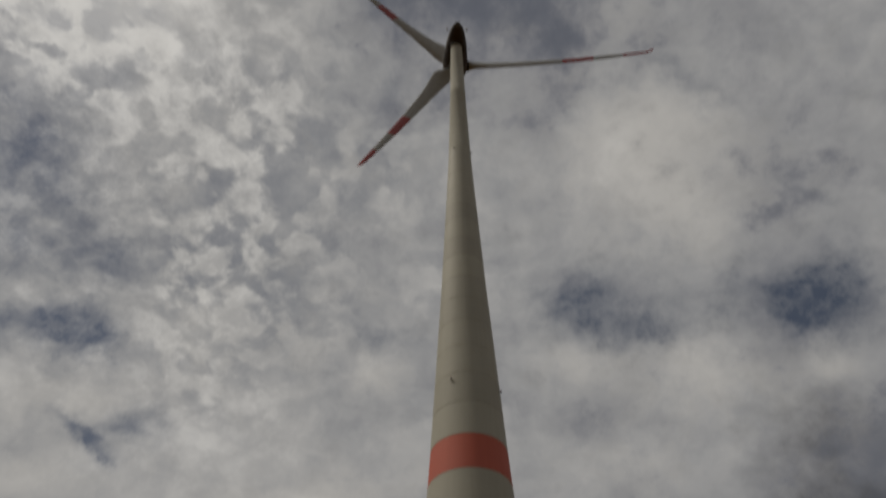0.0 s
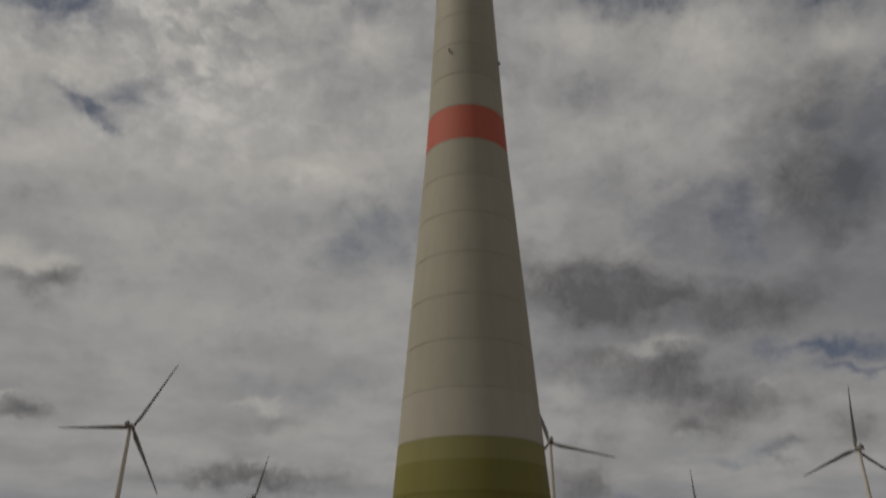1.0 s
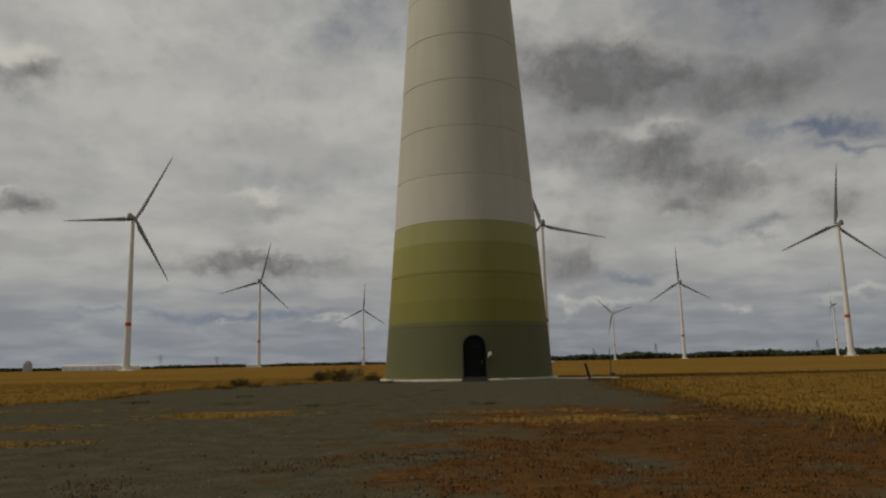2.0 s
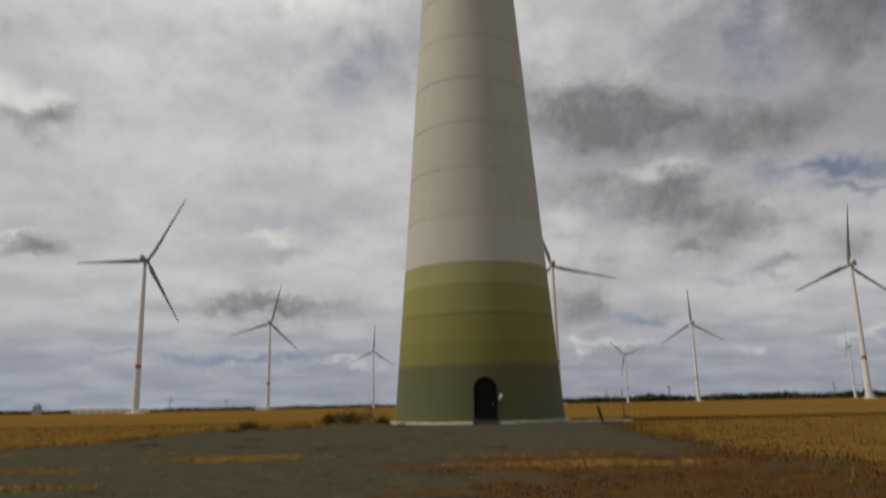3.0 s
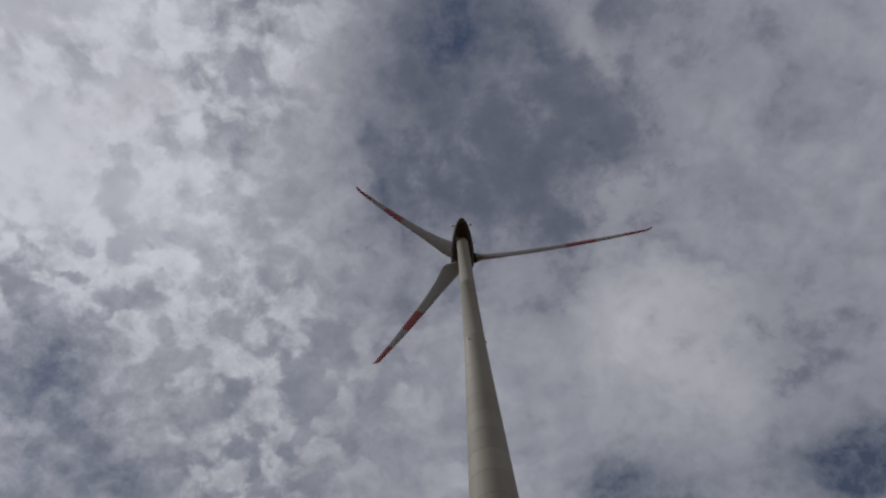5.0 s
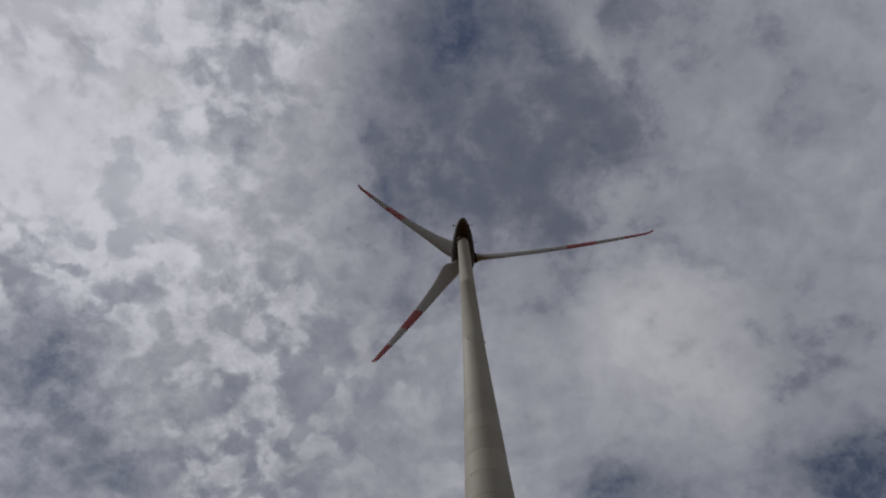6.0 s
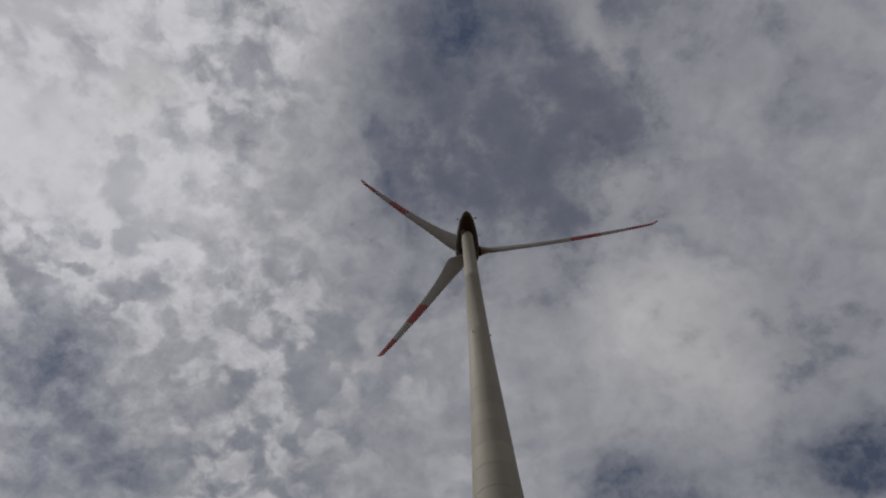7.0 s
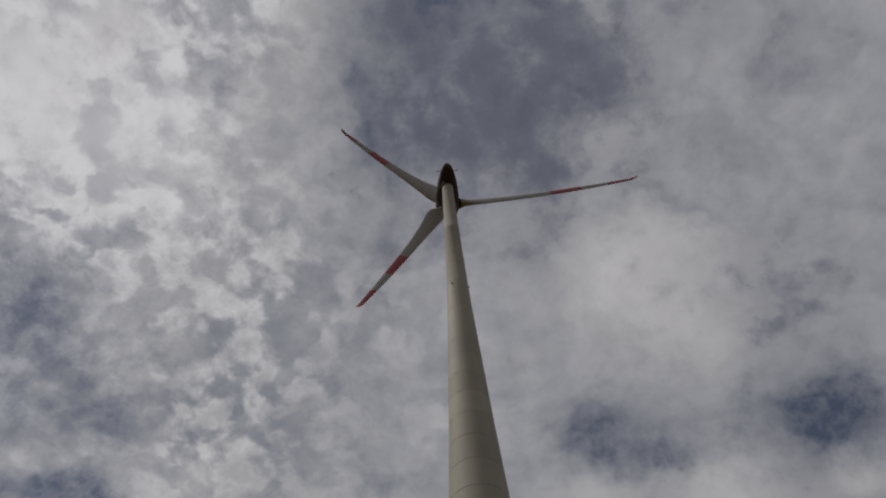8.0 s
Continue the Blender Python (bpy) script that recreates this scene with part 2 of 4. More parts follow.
tone = N.math("MULTIPLY_ADD", N.math("MULTIPLY", N.math("SUBTRACT", flecks, 0.45), grain), 0.36, N.math("MULTIPLY_ADD", grain, 0.20, tone))
tone = N.math("MULTIPLY_ADD", N.math("MULTIPLY", N.math("SUBTRACT", billow, 0.65), high), 0.36, tone)
tone = N.math("MULTIPLY_ADD", wisps, N.math("MULTIPLY_ADD", high, 0.16, 0.05), tone)
tone = N.math("MULTIPLY_ADD", N.math("SUBTRACT", haze, 0.5), N.math("MULTIPLY_ADD", high, 0.10, 0.10), tone)
tone = N.math("MULTIPLY_ADD", bright, N.math("MULTIPLY_ADD", high, 0.03, 0.12), tone)
tone = N.math("MULTIPLY_ADD", shade, -0.20, N.math("ADD", tone, N.math("MULTIPLY_ADD", high, -0.05, 0.085)))
cloud = N.ramp(tone, [(0.10, (0.17, 0.175, 0.195)), (0.35, (0.27, 0.275, 0.295)), (0.52, (0.37, 0.375, 0.385)), (0.68, (0.46, 0.46, 0.46)), (1.0, (0.76, 0.755, 0.74))])
cloud = N.mix(N.math("MULTIPLY", bright, N.math("MULTIPLY_ADD", high, 0.02, 0.46)), cloud, (0.58, 0.565, 0.535, 1))
cloud = N.mix(N.math("MULTIPLY", dark, 0.90), cloud, (0.115, 0.115, 0.120, 1))
thin = N.math("MULTIPLY", N.step(tone, 0.46, 0.22, 0.0, 0.85), N.math("MULTIPLY_ADD", left, 0.25, 0.50))
rifts = N.math("MULTIPLY", N.math("MULTIPLY", N.math("SUBTRACT", 1.0, clump), grain), N.math("MULTIPLY_ADD", patches, 0.40, 0.06))
veil = N.math("MULTIPLY", N.math("MAXIMUM", thin, rifts), N.math("MULTIPLY", high, N.math("MULTIPLY_ADD", bright, -0.8, 1.0)))
veil = N.math("MAXIMUM", veil, N.step(split.outputs[2], 0.16, 0.02, 0.0, 0.34))          # blue-grey haze low down
clear = N.math("MAXIMUM", N.math("MULTIPLY", gaps, N.step(split.outputs[2], 0.45, 0.85, 0.80, 0.95)), veil)
skylight = N.mix(clear, N.vec("SCALE", cloud, scale=10.0), N.mix(high, N.vec("SCALE", sky.outputs[0], scale=0.5), N.vec("MULTIPLY", sky.outputs[0], (0.36, 0.36, 0.355))))
back = N.add("ShaderNodeBackground")
N.put(back.inputs[0], skylight)
back.inputs[1].default_value = 0.1
N.put(N.add("ShaderNodeOutputWorld").inputs[0], back.outputs[0])

# ======================= materials =======================


def material(name, build, rough=0.7, metal=0.0, spec=0.4):
    """A principled material; build(nodes, coordinates) returns colour and, if there is relief, a height with its strength in metres."""
    m = bpy.data.materials.new(name)
    m.use_nodes = True
    n = Nodes(m.node_tree)
    bsdf = n.add("ShaderNodeBsdfPrincipled")
    where = n.add("ShaderNodeNewGeometry").outputs["Position"]
    made = build(n, where)
    n.put(bsdf.inputs["Base Color"], made[0])
    bsdf.inputs["Metallic"].default_value = metal
    bsdf.inputs["Specular IOR Level"].default_value = spec
    n.put(bsdf.inputs["Roughness"], made[3] if len(made) > 3 else rough)
    if len(made) > 1 and made[1] is not None:
        bump = n.add("ShaderNodeBump")
        bump.inputs["Distance"].default_value = made[2]
        n.put(bump.inputs["Height"], made[1])
        n.put(bsdf.inputs["Normal"], bump.outputs[0])
    n.put(n.add("ShaderNodeOutputMaterial").inputs[0], bsdf.outputs[0])
    return m


def mottled(base, amount=0.12, scale=6.0, rough=0.6, metal=0.0, name="paint", spec=0.4):
    """Paint or plastic with slight stains at two scales."""
    def build(n, p):
        v = n.math("MULTIPLY_ADD", n.noise(p, scale, 5, 0.6), 1.2, n.math("MULTIPLY", n.noise(p, scale * 9, 3), 0.5))
        f = n.step(v, 0.5, 1.2, 1 - amount, 1 + amount)
        return n.vec("SCALE", base, scale=f), n.noise(p, scale * 14, 3), 0.002
    return material(name, build, rough, metal, spec)


def tower_coat(n, p):
    """Painted precast concrete: dark green foot, four lighter greens, grey shaft, one red warning ring."""
    xyz = n.add("ShaderNodeSeparateXYZ")
    n.put(xyz.inputs[0], p)
    z = n.math("DIVIDE", xyz.outputs[2], 140.0)
    h = lambda m: m / 140.0
    paint = n.ramp(z, [
        (0.0, (0.080, 0.080, 0.032)), (h(4.0), (0.124, 0.114, 0.022)), (h(6.0), (0.140, 0.130, 0.028)), (h(8.0), (0.166, 0.156, 0.042)),
        (h(10.0), (0.206, 0.198, 0.078)), (h(12.0), (0.345, 0.330, 0.284)), (h(15.75), (0.316, 0.308, 0.256)), (h(39.3), (0.40, 0.098, 0.066)), (h(43.2), (0.326, 0.320, 0.268)),
    ], "CONSTANT")
    streaks = n.noise(n.vec("MULTIPLY", p, (1.6, 1.6, 0.05)), 1.0, 6, 0.65)
    blots = n.noise(p, 0.35, 5, 0.6)
    grain = n.noise(p, 9.0, 4, 0.6)
    ringtone = n.math("MULTIPLY_ADD", n.add("ShaderNodeObjectInfo").outputs["Random"], 0.15, 0.925)
    wear = n.math("MULTIPLY_ADD", streaks, 0.20, n.math("MULTIPLY_ADD", blots, 0.22, n.math("MULTIPLY", grain, 0.10)))
    wear = n.math("MULTIPLY", n.math("ADD", wear, 0.74), ringtone)
    colour = n.vec("SCALE", paint, scale=wear)
    # the upright seam between two precast half shells, seen as a fine dark line
    seam = n.step(n.math("ABSOLUTE", n.math("ADD", xyz.outputs[0], -0.18)), 0.012, 0.03, 0.92, 1.0)
    colour = n.vec("SCALE", colour, scale=seam)
    # rain marks that run down from the joints
    runs = n.step(n.noise(n.vec("MULTIPLY", p, (3.2, 3.2, 0.09)), 1.0, 4, 0.7), 0.60, 0.78, 0.0, 0.22)
    colour = n.mix(runs, colour, n.vec("MULTIPLY", colour, (0.72, 0.70, 0.62)))
    return colour, n.noise(p, 30, 4), 0.004, n.math("MULTIPLY_ADD", blots, 0.2, 0.62)


COAT = material("tower_coat", tower_coat, spec=0.3)
STEEL_COAT = mottled((0.310, 0.304, 0.256), 0.10, 1.2, 0.9, name="steel_coat")
SHELL = mottled((0.085, 0.075, 0.066), 0.15, 1.0, 0.85, name="nacelle_shell")
# dark brown copy of the shell: the underside's shade put into its colour
SHELL_SHADED = mottled((0.042, 0.031, 0.026), 0.25, 1.5, 0.8, name="nacelle_shell_shaded")
BLADE_WHITE = mottled((0.29, 0.29, 0.27), 0.10, 0.8, 0.55, name="blade_white")
BLADE_RED = mottled((0.27, 0.023, 0.017), 0.15, 0.8, 0.4, name="blade_red")
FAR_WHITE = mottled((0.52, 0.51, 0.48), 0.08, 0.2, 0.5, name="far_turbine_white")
FAR_DARK = mottled((0.16, 0.155, 0.15), 0.1, 0.3, 0.5, name="far_blade_grey")
FAR_RED = mottled((0.36, 0.04, 0.03), 0.1, 0.5, 0.5, name="far_ring_red")
BLACK = mottled((0.014, 0.014, 0.014), 0.3, 8, 0.8, name="black_rubber", spec=0.15)
DOOR_GREEN = mottled((0.010, 0.010, 0.007), 0.25, 5, 0.8, name="door_green", spec=0.1)
DARK_STEEL = mottled((0.05, 0.05, 0.05), 0.25, 8, 0.5, 0.6, name="dark_steel")
GALV = mottled((0.42, 0.43, 0.44), 0.2, 8, 0.45, 0.8, name="galvanised")
LAMP_RED = mottled((0.20, 0.02, 0.015), 0.1, 10, 0.25, name="lamp_red_glass")
LAMP_WHITE = mottled((0.50, 0.49, 0.46), 0.1, 10, 0.3, name="lamp_white")
WHITE_WALL = mottled((0.74, 0.74, 0.72), 0.08, 0.2, 0.7, name="white_cladding")
GREY_WALL = mottled((0.30, 0.30, 0.30), 0.12, 0.2, 0.8, name="grey_cladding")
WOOD = mottled((0.085, 0.065, 0.045), 0.35, 12, 0.85, name="old_wood")


def concrete(n, p):
    f = n.math("MULTIPLY_ADD", n.noise(p, 2.2, 5, 0.65), 0.7, n.math("MULTIPLY", n.noise(p, 25, 4), 0.3))
    return n.ramp(f, [(0.3, (0.24, 0.21, 0.16)), (0.55, (0.40, 0.37, 0.30)), (0.75, (0.50, 0.47, 0.40))]), n.noise(p, 40, 4), 0.006


CONCRETE = material("concrete", concrete, 0.85)


def field(n, p):
    """Harvested grain field: straw stubble in drill rows, tractor lanes, bare soil between."""
    far = n.noise(p, 0.012, 4, 0.6)
    near = n.noise(p, 0.35, 6, 0.65)
    straw = n.noise(p, 7.0, 5, 0.7)
    turned = n.add("ShaderNodeVectorRotate", rotation_type="Z_AXIS")
    n.put(turned.inputs["Vector"], p)
    turned.inputs["Angle"].default_value = radians(12)
    rows = n.add("ShaderNodeTexWave", wave_type="BANDS", bands_direction="X")
    n.put(rows.inputs["Vector"], turned.outputs[0])
    rows.inputs["Scale"].default_value, rows.inputs["Distortion"].default_value, rows.inputs["Detail"].default_value = 0.45, 2.5, 2.0
    f = n.math("MULTIPLY_ADD", near, 0.45, n.math("MULTIPLY_ADD", straw, 0.35, n.math("MULTIPLY_ADD", far, 0.35, n.math("MULTIPLY", rows.outputs[1], 0.10))))
    c = n.ramp(f, [(0.36, (0.052, 0.028, 0.007)), (0.52, (0.082, 0.046, 0.010)), (0.66, (0.110, 0.064, 0.016)), (0.82, (0.150, 0.093, 0.027))])
    return c, straw, 0.012


FIELD = material("stubble_field", field, 1.0, spec=0.0)


def gravel(n, p):
    """Crushed stone hardstanding, weathered, with brown silt and dry moss in places."""
    cell = n.add("ShaderNodeTexVoronoi", feature="F1")
    n.put(cell.inputs["Vector"], p)
    cell.inputs["Scale"].default_value = 22
    stones = n.math("MULTIPLY_ADD", cell.outputs["Distance"], -0.5, n.noise(p, 40, 3))
    silt = n.noise(n.vec("MULTIPLY", p, (0.7, 1.5, 1)), 0.26, 6, 0.66)
    dust = n.noise(p, 1.7, 5, 0.65)
    c = n.ramp(n.math("MULTIPLY_ADD", stones, 0.6, n.math("MULTIPLY", dust, 0.55)), [(0.2, (0.022, 0.020, 0.016)), (0.45, (0.040, 0.038, 0.032)), (0.7, (0.064, 0.061, 0.053))])
    c = n.vec("MULTIPLY", c, (1.12, 1.08, 0.84))
    # a mat of dry rust-brown creepers and moss, thickest on the trodden ground before the field's edge
    xyz = n.add("ShaderNodeSeparateXYZ")
    n.put(xyz.inputs[0], p)
    thick = n.math("MULTIPLY", n.step(xyz.outputs[0], -5.0, 3.0), n.step(xyz.outputs[1], 27.0, 17.0))
    mat = n.math("MULTIPLY_ADD", thick, 0.17, n.math("MULTIPLY_ADD", n.noise(p, 0.75, 6, 0.68), 0.6, n.math("MULTIPLY", silt, 0.4)))
    c = n.mix(n.step(mat, 0.56, 0.66, 0.0, 0.85), c, n.ramp(n.noise(p, 5.0, 5, 0.7), [(0.3, (0.022, 0.012, 0.005)), (0.55, (0.066, 0.030, 0.009)), (0.75, (0.100, 0.050, 0.015))]))
    return c, stones, 0.02


GRAVEL = material("gravel", gravel, 1.0, spec=0.0)


def plant(name, a, b):
    def build(n, p):
        r = n.add("ShaderNodeNewGeometry").outputs["Random Per Island"]
        f = n.math("MULTIPLY_ADD", r, 0.6, n.math("MULTIPLY", n.noise(p, 1.5, 4), 0.4))
        return (n.ramp(f, [(0.15, a), (0.85, b)]),)
    return material(name, build, 0.95, spec=0.0)


DRY_RED = plant("dry_weed", (0.048, 0.022, 0.007), (0.100, 0.046, 0.015))
STRAW = plant("dry_grass", (0.150, 0.088, 0.020), (0.270, 0.170, 0.050))
GREEN = plant("weed_green", (0.024, 0.022, 0.008), (0.080, 0.062, 0.022))
STUBBLE = plant("straw_stubble", (0.078, 0.045, 0.011), (0.150, 0.092, 0.026))
PALE_WALL = mottled((0.55, 0.55, 0.54), 0.08, 0.2, 0.7, name="pale_cladding")
WOODS = plant("far_woods", (0.010, 0.014, 0.010), (0.030, 0.034, 0.022))

# ======================= building helpers =======================


def finish(ob, bm, mats, smooth=False):
    me = bpy.data.meshes.new(ob)
    bm.normal_update()
    bm.to_mesh(me)
    bm.free()
    for m in (mats if isinstance(mats, (list, tuple)) else [mats]):
        me.materials.append(m)
    if smooth:
        me.polygons.foreach_set("use_smooth", [True] * len(me.polygons))
        me.set_sharp_from_angle(angle=radians(smooth if smooth is not True else 35))
    return me


def thing(name, label, category, at=None, group="", kind=""):
    ob = new(name)
    ob.matrix_basis = at or Matrix()
    return tagged(ob, label, category, group, kind)


def part(name, bm, mats, parent, label="", smooth=False, at=None):
    ob = new(name, finish(name, bm, mats, smooth))
    ob.parent = parent
    if at is not None:
        ob.matrix_basis = at
    return tagged(ob, label)


def solid(name, bm, mats, label, category, smooth=False, at=None, group="", kind=""):
    ob = new(name, finish(name, bm, mats, smooth))
    if at is not None:
        ob.matrix_basis = at
    return tagged(ob, label, category, group, kind)


def box(bm, x0, y0, z0, x1, y1, z1, bevel=0.0, m=None, mat=0):
    made = bmesh.ops.create_cube(bm, size=1.0)["verts"]
    t = Matrix.Translation(((x0 + x1) / 2, (y0 + y1) / 2, (z0 + z1) / 2)) @ Matrix.Diagonal((x1 - x0, y1 - y0, z1 - z0, 1))
    bmesh.ops.transform(bm, matrix=(m or Matrix()) @ t, verts=made)
    faces = {f for v in made for f in v.link_faces}
    for f in faces:
        f.material_index = mat
    if bevel:
        edges = list({e for v in made for e in v.link_edges})
        bmesh.ops.bevel(bm, geom=edges, offset=bevel, segments=2, affect="EDGES", profile=0.5)


def rod(bm, a, b, r0, r1=None, sides=10, mat=0):
    a, b = Vector(a), Vector(b)
    r1 = r0 if r1 is None else r1
    turn = (b - a).to_track_quat("Z", "Y").to_matrix().to_4x4()
    made = bmesh.ops.create_cone(bm, cap_ends=True, segments=sides, radius1=r0, radius2=max(r1, 1e-4), depth=(b - a).length,
                                 matrix=Matrix.Translation((a + b) / 2) @ turn)["verts"]
    for f in {f for v in made for f in v.link_faces}:
        f.material_index = mat


def lathe(bm, profile, sides=64, closed=False):
    """Turns (radius, height) rows about z. closed joins the last row to the first."""
    rings = []
    for r, z in profile:
        rings.append([bm.verts.new((r * math.cos(2 * math.pi * k / sides), r * math.sin(2 * math.pi * k / sides), z)) for k in range(sides)] if r > 1e-4
                     else [bm.verts.new((0, 0, z))] * sides)
    pairs = list(zip(rings, rings[1:])) + ([(rings[-1], rings[0])] if closed else [])
    for lo, hi in pairs:
        for k in range(sides):
            j = (k + 1) % sides
            vs = []
            for v in (lo[k], lo[j], hi[j], hi[k]):
                if v not in vs:
                    vs.append(v)
            if len(vs) > 2:
                bm.faces.new(vs)
    return rings


def interp(table, z):
    for (a, ra), (b, rb) in zip(table, table[1:]):
        if z <= b:
            return ra + (rb - ra) * (z - a) / (b - a)
    return table[-1][1]


# ======================= ground =======================
ground_bm = bmesh.new()
steps = [0, 6, 12, 20, 30, 45, 60, 80, 110, 160, 240, 400, 700, 1200, 2200, 4600]
lathe(ground_bm, [(r, 0.0) for r in steps], 96)
for v in ground_bm.verts:
    d = math.hypot(v.co.x, v.co.y)
    if d > 90:
        v.co.z += 0.35 * (noise.noise((v.co.x * 0.004, v.co.y * 0.004, 0)))
bmesh.ops.recalc_face_normals(ground_bm, faces=ground_bm.faces)
ground = solid("ground", ground_bm, FIELD, "harvested grain field of yellow-brown stubble reaching the horizon", "field", True, kind="structure")
TOWER = Vector((0.0, 60.0, 0.0))

# the crane pad of crushed stone, with a ragged rim
RIM = [(-19, 28), (-16.6, 33), (-17.0, 42), (-16.5, 49), (-11, 55), (-8.4, 61), (-5, 67), (0, 69), (5, 67), (8.2, 61), (9.0, 53), (8.6, 46), (7.8, 40),
       (7.0, 32), (6.6, 25), (7.4, 18.5), (7.2, 13), (8.6, 4), (9.5, -10), (-26, -12), (-27, 8), (-24, 20)]


def rim_points(rim, every=0.5, rough=0.55):
    pts = []
    for (ax, ay), (bx, by) in zip(rim, rim[1:] + rim[:1]):
        n = max(1, int(math.hypot(bx - ax, by - ay) / every))
        for k in range(n):
            x, y = ax + (bx - ax) * k / n, ay + (by - ay) * k / n
            x += rough * noise.noise((x * 0.8, y * 0.8, 3.0)) + rough * 1.6 * noise.noise((x * 0.2, y * 0.2, 8.0))
            y += rough * noise.noise((x * 0.8, y * 0.8, 11.0))
            pts.append((x, y))
    return pts


def inside(x, y, poly):
    hit = False
    for (ax, ay), (bx, by) in zip(poly, poly[1:] + poly[:1]):
        if (ay > y) != (by > y) and x < ax + (y - ay) * (bx - ax) / (by - ay):
            hit = not hit
    return hit


PAD = rim_points(RIM)
pad_bm = bmesh.new()
top = [pad_bm.verts.new((x, y, 0.05)) for x, y in PAD]
low = [pad_bm.verts.new((x * 1.0, y, -0.10)) for x, y in PAD]
pad_bm.faces.new(top)
for k in range(len(top)):
    j = (k + 1) % len(top)
    pad_bm.faces.new((top[k], low[k], low[j], top[j]))
bmesh.ops.triangulate(pad_bm, faces=pad_bm.faces[:])
bmesh.ops.recalc_face_normals(pad_bm, faces=pad_bm.faces)
pad = solid("pavement", pad_bm, GRAVEL, "grey crushed-stone crane pad overgrown with dry weeds", "gravel pad", kind="structure")

# ======================= the large wind turbine =======================
PROFILE = [(0.0, 6.77), (12.0, 5.88), (39.3, 3.97), (43.2, 3.76), (67.0, 2.72), (92.0, 1.84), (108.0, 1.40), (136.9, 1.12)]
turbine = thing("wind_turbine", "tall concrete wind turbine with green foot and red warning ring", "wind turbine", Matrix.Translation(TOWER))
JOINTS = [0.0, 4.0, 8.0, 12.0, 15.75] + [15.75 + 3.925 * k for k in range(1, 22)]
DOOR_X, DOOR_W, DOOR_TOP = 0.44, 1.52, 3.30


def ring_mesh(z0, z1, sides=72, depth=0.32, groove=0.032):
    """A precast ring: outer and inner wall with chamfered rims, so that the joint shows as a groove."""
    bm = bmesh.new()
    a, b = interp(PROFILE, z0), interp(PROFILE, z1)
    at = lambda z: a + (b - a) * (z - z0) / (z1 - z0)
    lathe(bm, [(at(z0) - groove, z0), (at(z0 + groove), z0 + groove), (at(z1 - groove), z1 - groove), (at(z1) - groove, z1), (at(z1) - depth, z1), (at(z0) - depth, z0)], sides, True)
    bmesh.ops.recalc_face_normals(bm, faces=bm.faces)
    return bm


def arch(bm, x, w, z0, z1, y0, y1, steps=14, mat=0):
    """A prism with a round head, from y0 to y1."""
    r = w / 2
    outline = [(x - r, z0), (x + r, z0)] + [(x + r * math.cos(math.pi * k / steps), z1 - r + r * math.sin(math.pi * k / steps)) for k in range(steps + 1)]
    front = [bm.verts.new((u, y0, v)) for u, v in outline]
    rear = [bm.verts.new((u, y1, v)) for u, v in outline]
    faces = [bm.faces.new(front), bm.faces.new(rear[::-1])]
    for k in range(len(outline)):
        j = (k + 1) % len(outline)
        faces.append(bm.faces.new((front[k], rear[k], rear[j], front[j])))
    for f in faces:
        f.material_index = mat
    return faces


def arch_band(bm, x, w, z0, z1, y0, y1, wide, steps=14):
    """A round-headed surround, open in the middle."""
    def line(r):
        return [(x - r, z0)] + [(x - r * math.cos(math.pi * k / steps), z1 - w / 2 + r * math.sin(math.pi * k / steps)) for k in range(steps + 1)] + [(x + r, z0)]
    rows = [[bm.verts.new((u, y, v)) for u, v in line(r)] for r, y in ((w / 2, y1), (w / 2, y0), (w / 2 + wide, y0), (w / 2 + wide, y1))]
    for a, b in zip(rows, rows[1:]):
        for k in range(len(a) - 1):
            bm.faces.new((a[k], a[k + 1], b[k + 1], b[k]))
    bmesh.ops.recalc_face_normals(bm, faces=bm.faces)


for k, (z0, z1) in enumerate(zip(JOINTS, JOINTS[1:])):
    ring = part("tower_ring", ring_mesh(z0, z1), COAT, turbine, smooth=20)
    if k == 0:
        # the doorway goes through the foot ring
        cut_bm = bmesh.new()
        arch(cut_bm, DOOR_X, DOOR_W, 0.22, DOOR_TOP, -8.0, -5.0)
        bmesh.ops.recalc_face_normals(cut_bm, faces=cut_bm.faces)
        cutter = new("cutter", finish("cutter", cut_bm, COAT))
        cutter.parent = turbine
        mod = ring.modifiers.new("doorway", "BOOLEAN")
        mod.operation, mod.object, mod.solver = "DIFFERENCE", cutter, "EXACT"
        bpy.context.view_layer.update()
        cut = bpy.data.meshes.new_from_object(ring.evaluated_get(bpy.context.evaluated_depsgraph_get()))
        ring.modifiers.clear()
        ring.data = cut
        bpy.data.objects.remove(cutter)
        tagged(ring, "dark green painted concrete foot ring with an arched doorway")

# upper steel sections with bolted flanges
for z0, z1 in ((JOINTS[-1], 117.5), (117.5, 136.9)):
    bm = bmesh.new()
    a, b = interp(PROFILE, z0), interp(PROFILE, z1)
    lathe(bm, [(0.0, z0), (a, z0), (a + 0.012, z0 + 0.05), (a, z0 + 0.1), (b, z1 - 0.1), (b + 0.012, z1 - 0.05), (b, z1), (0.0, z1)], 64)
    bmesh.ops.recalc_face_normals(bm, faces=bm.faces)
    part("steel_section", bm, STEEL_COAT, turbine, "grey painted steel tube", smooth=35)

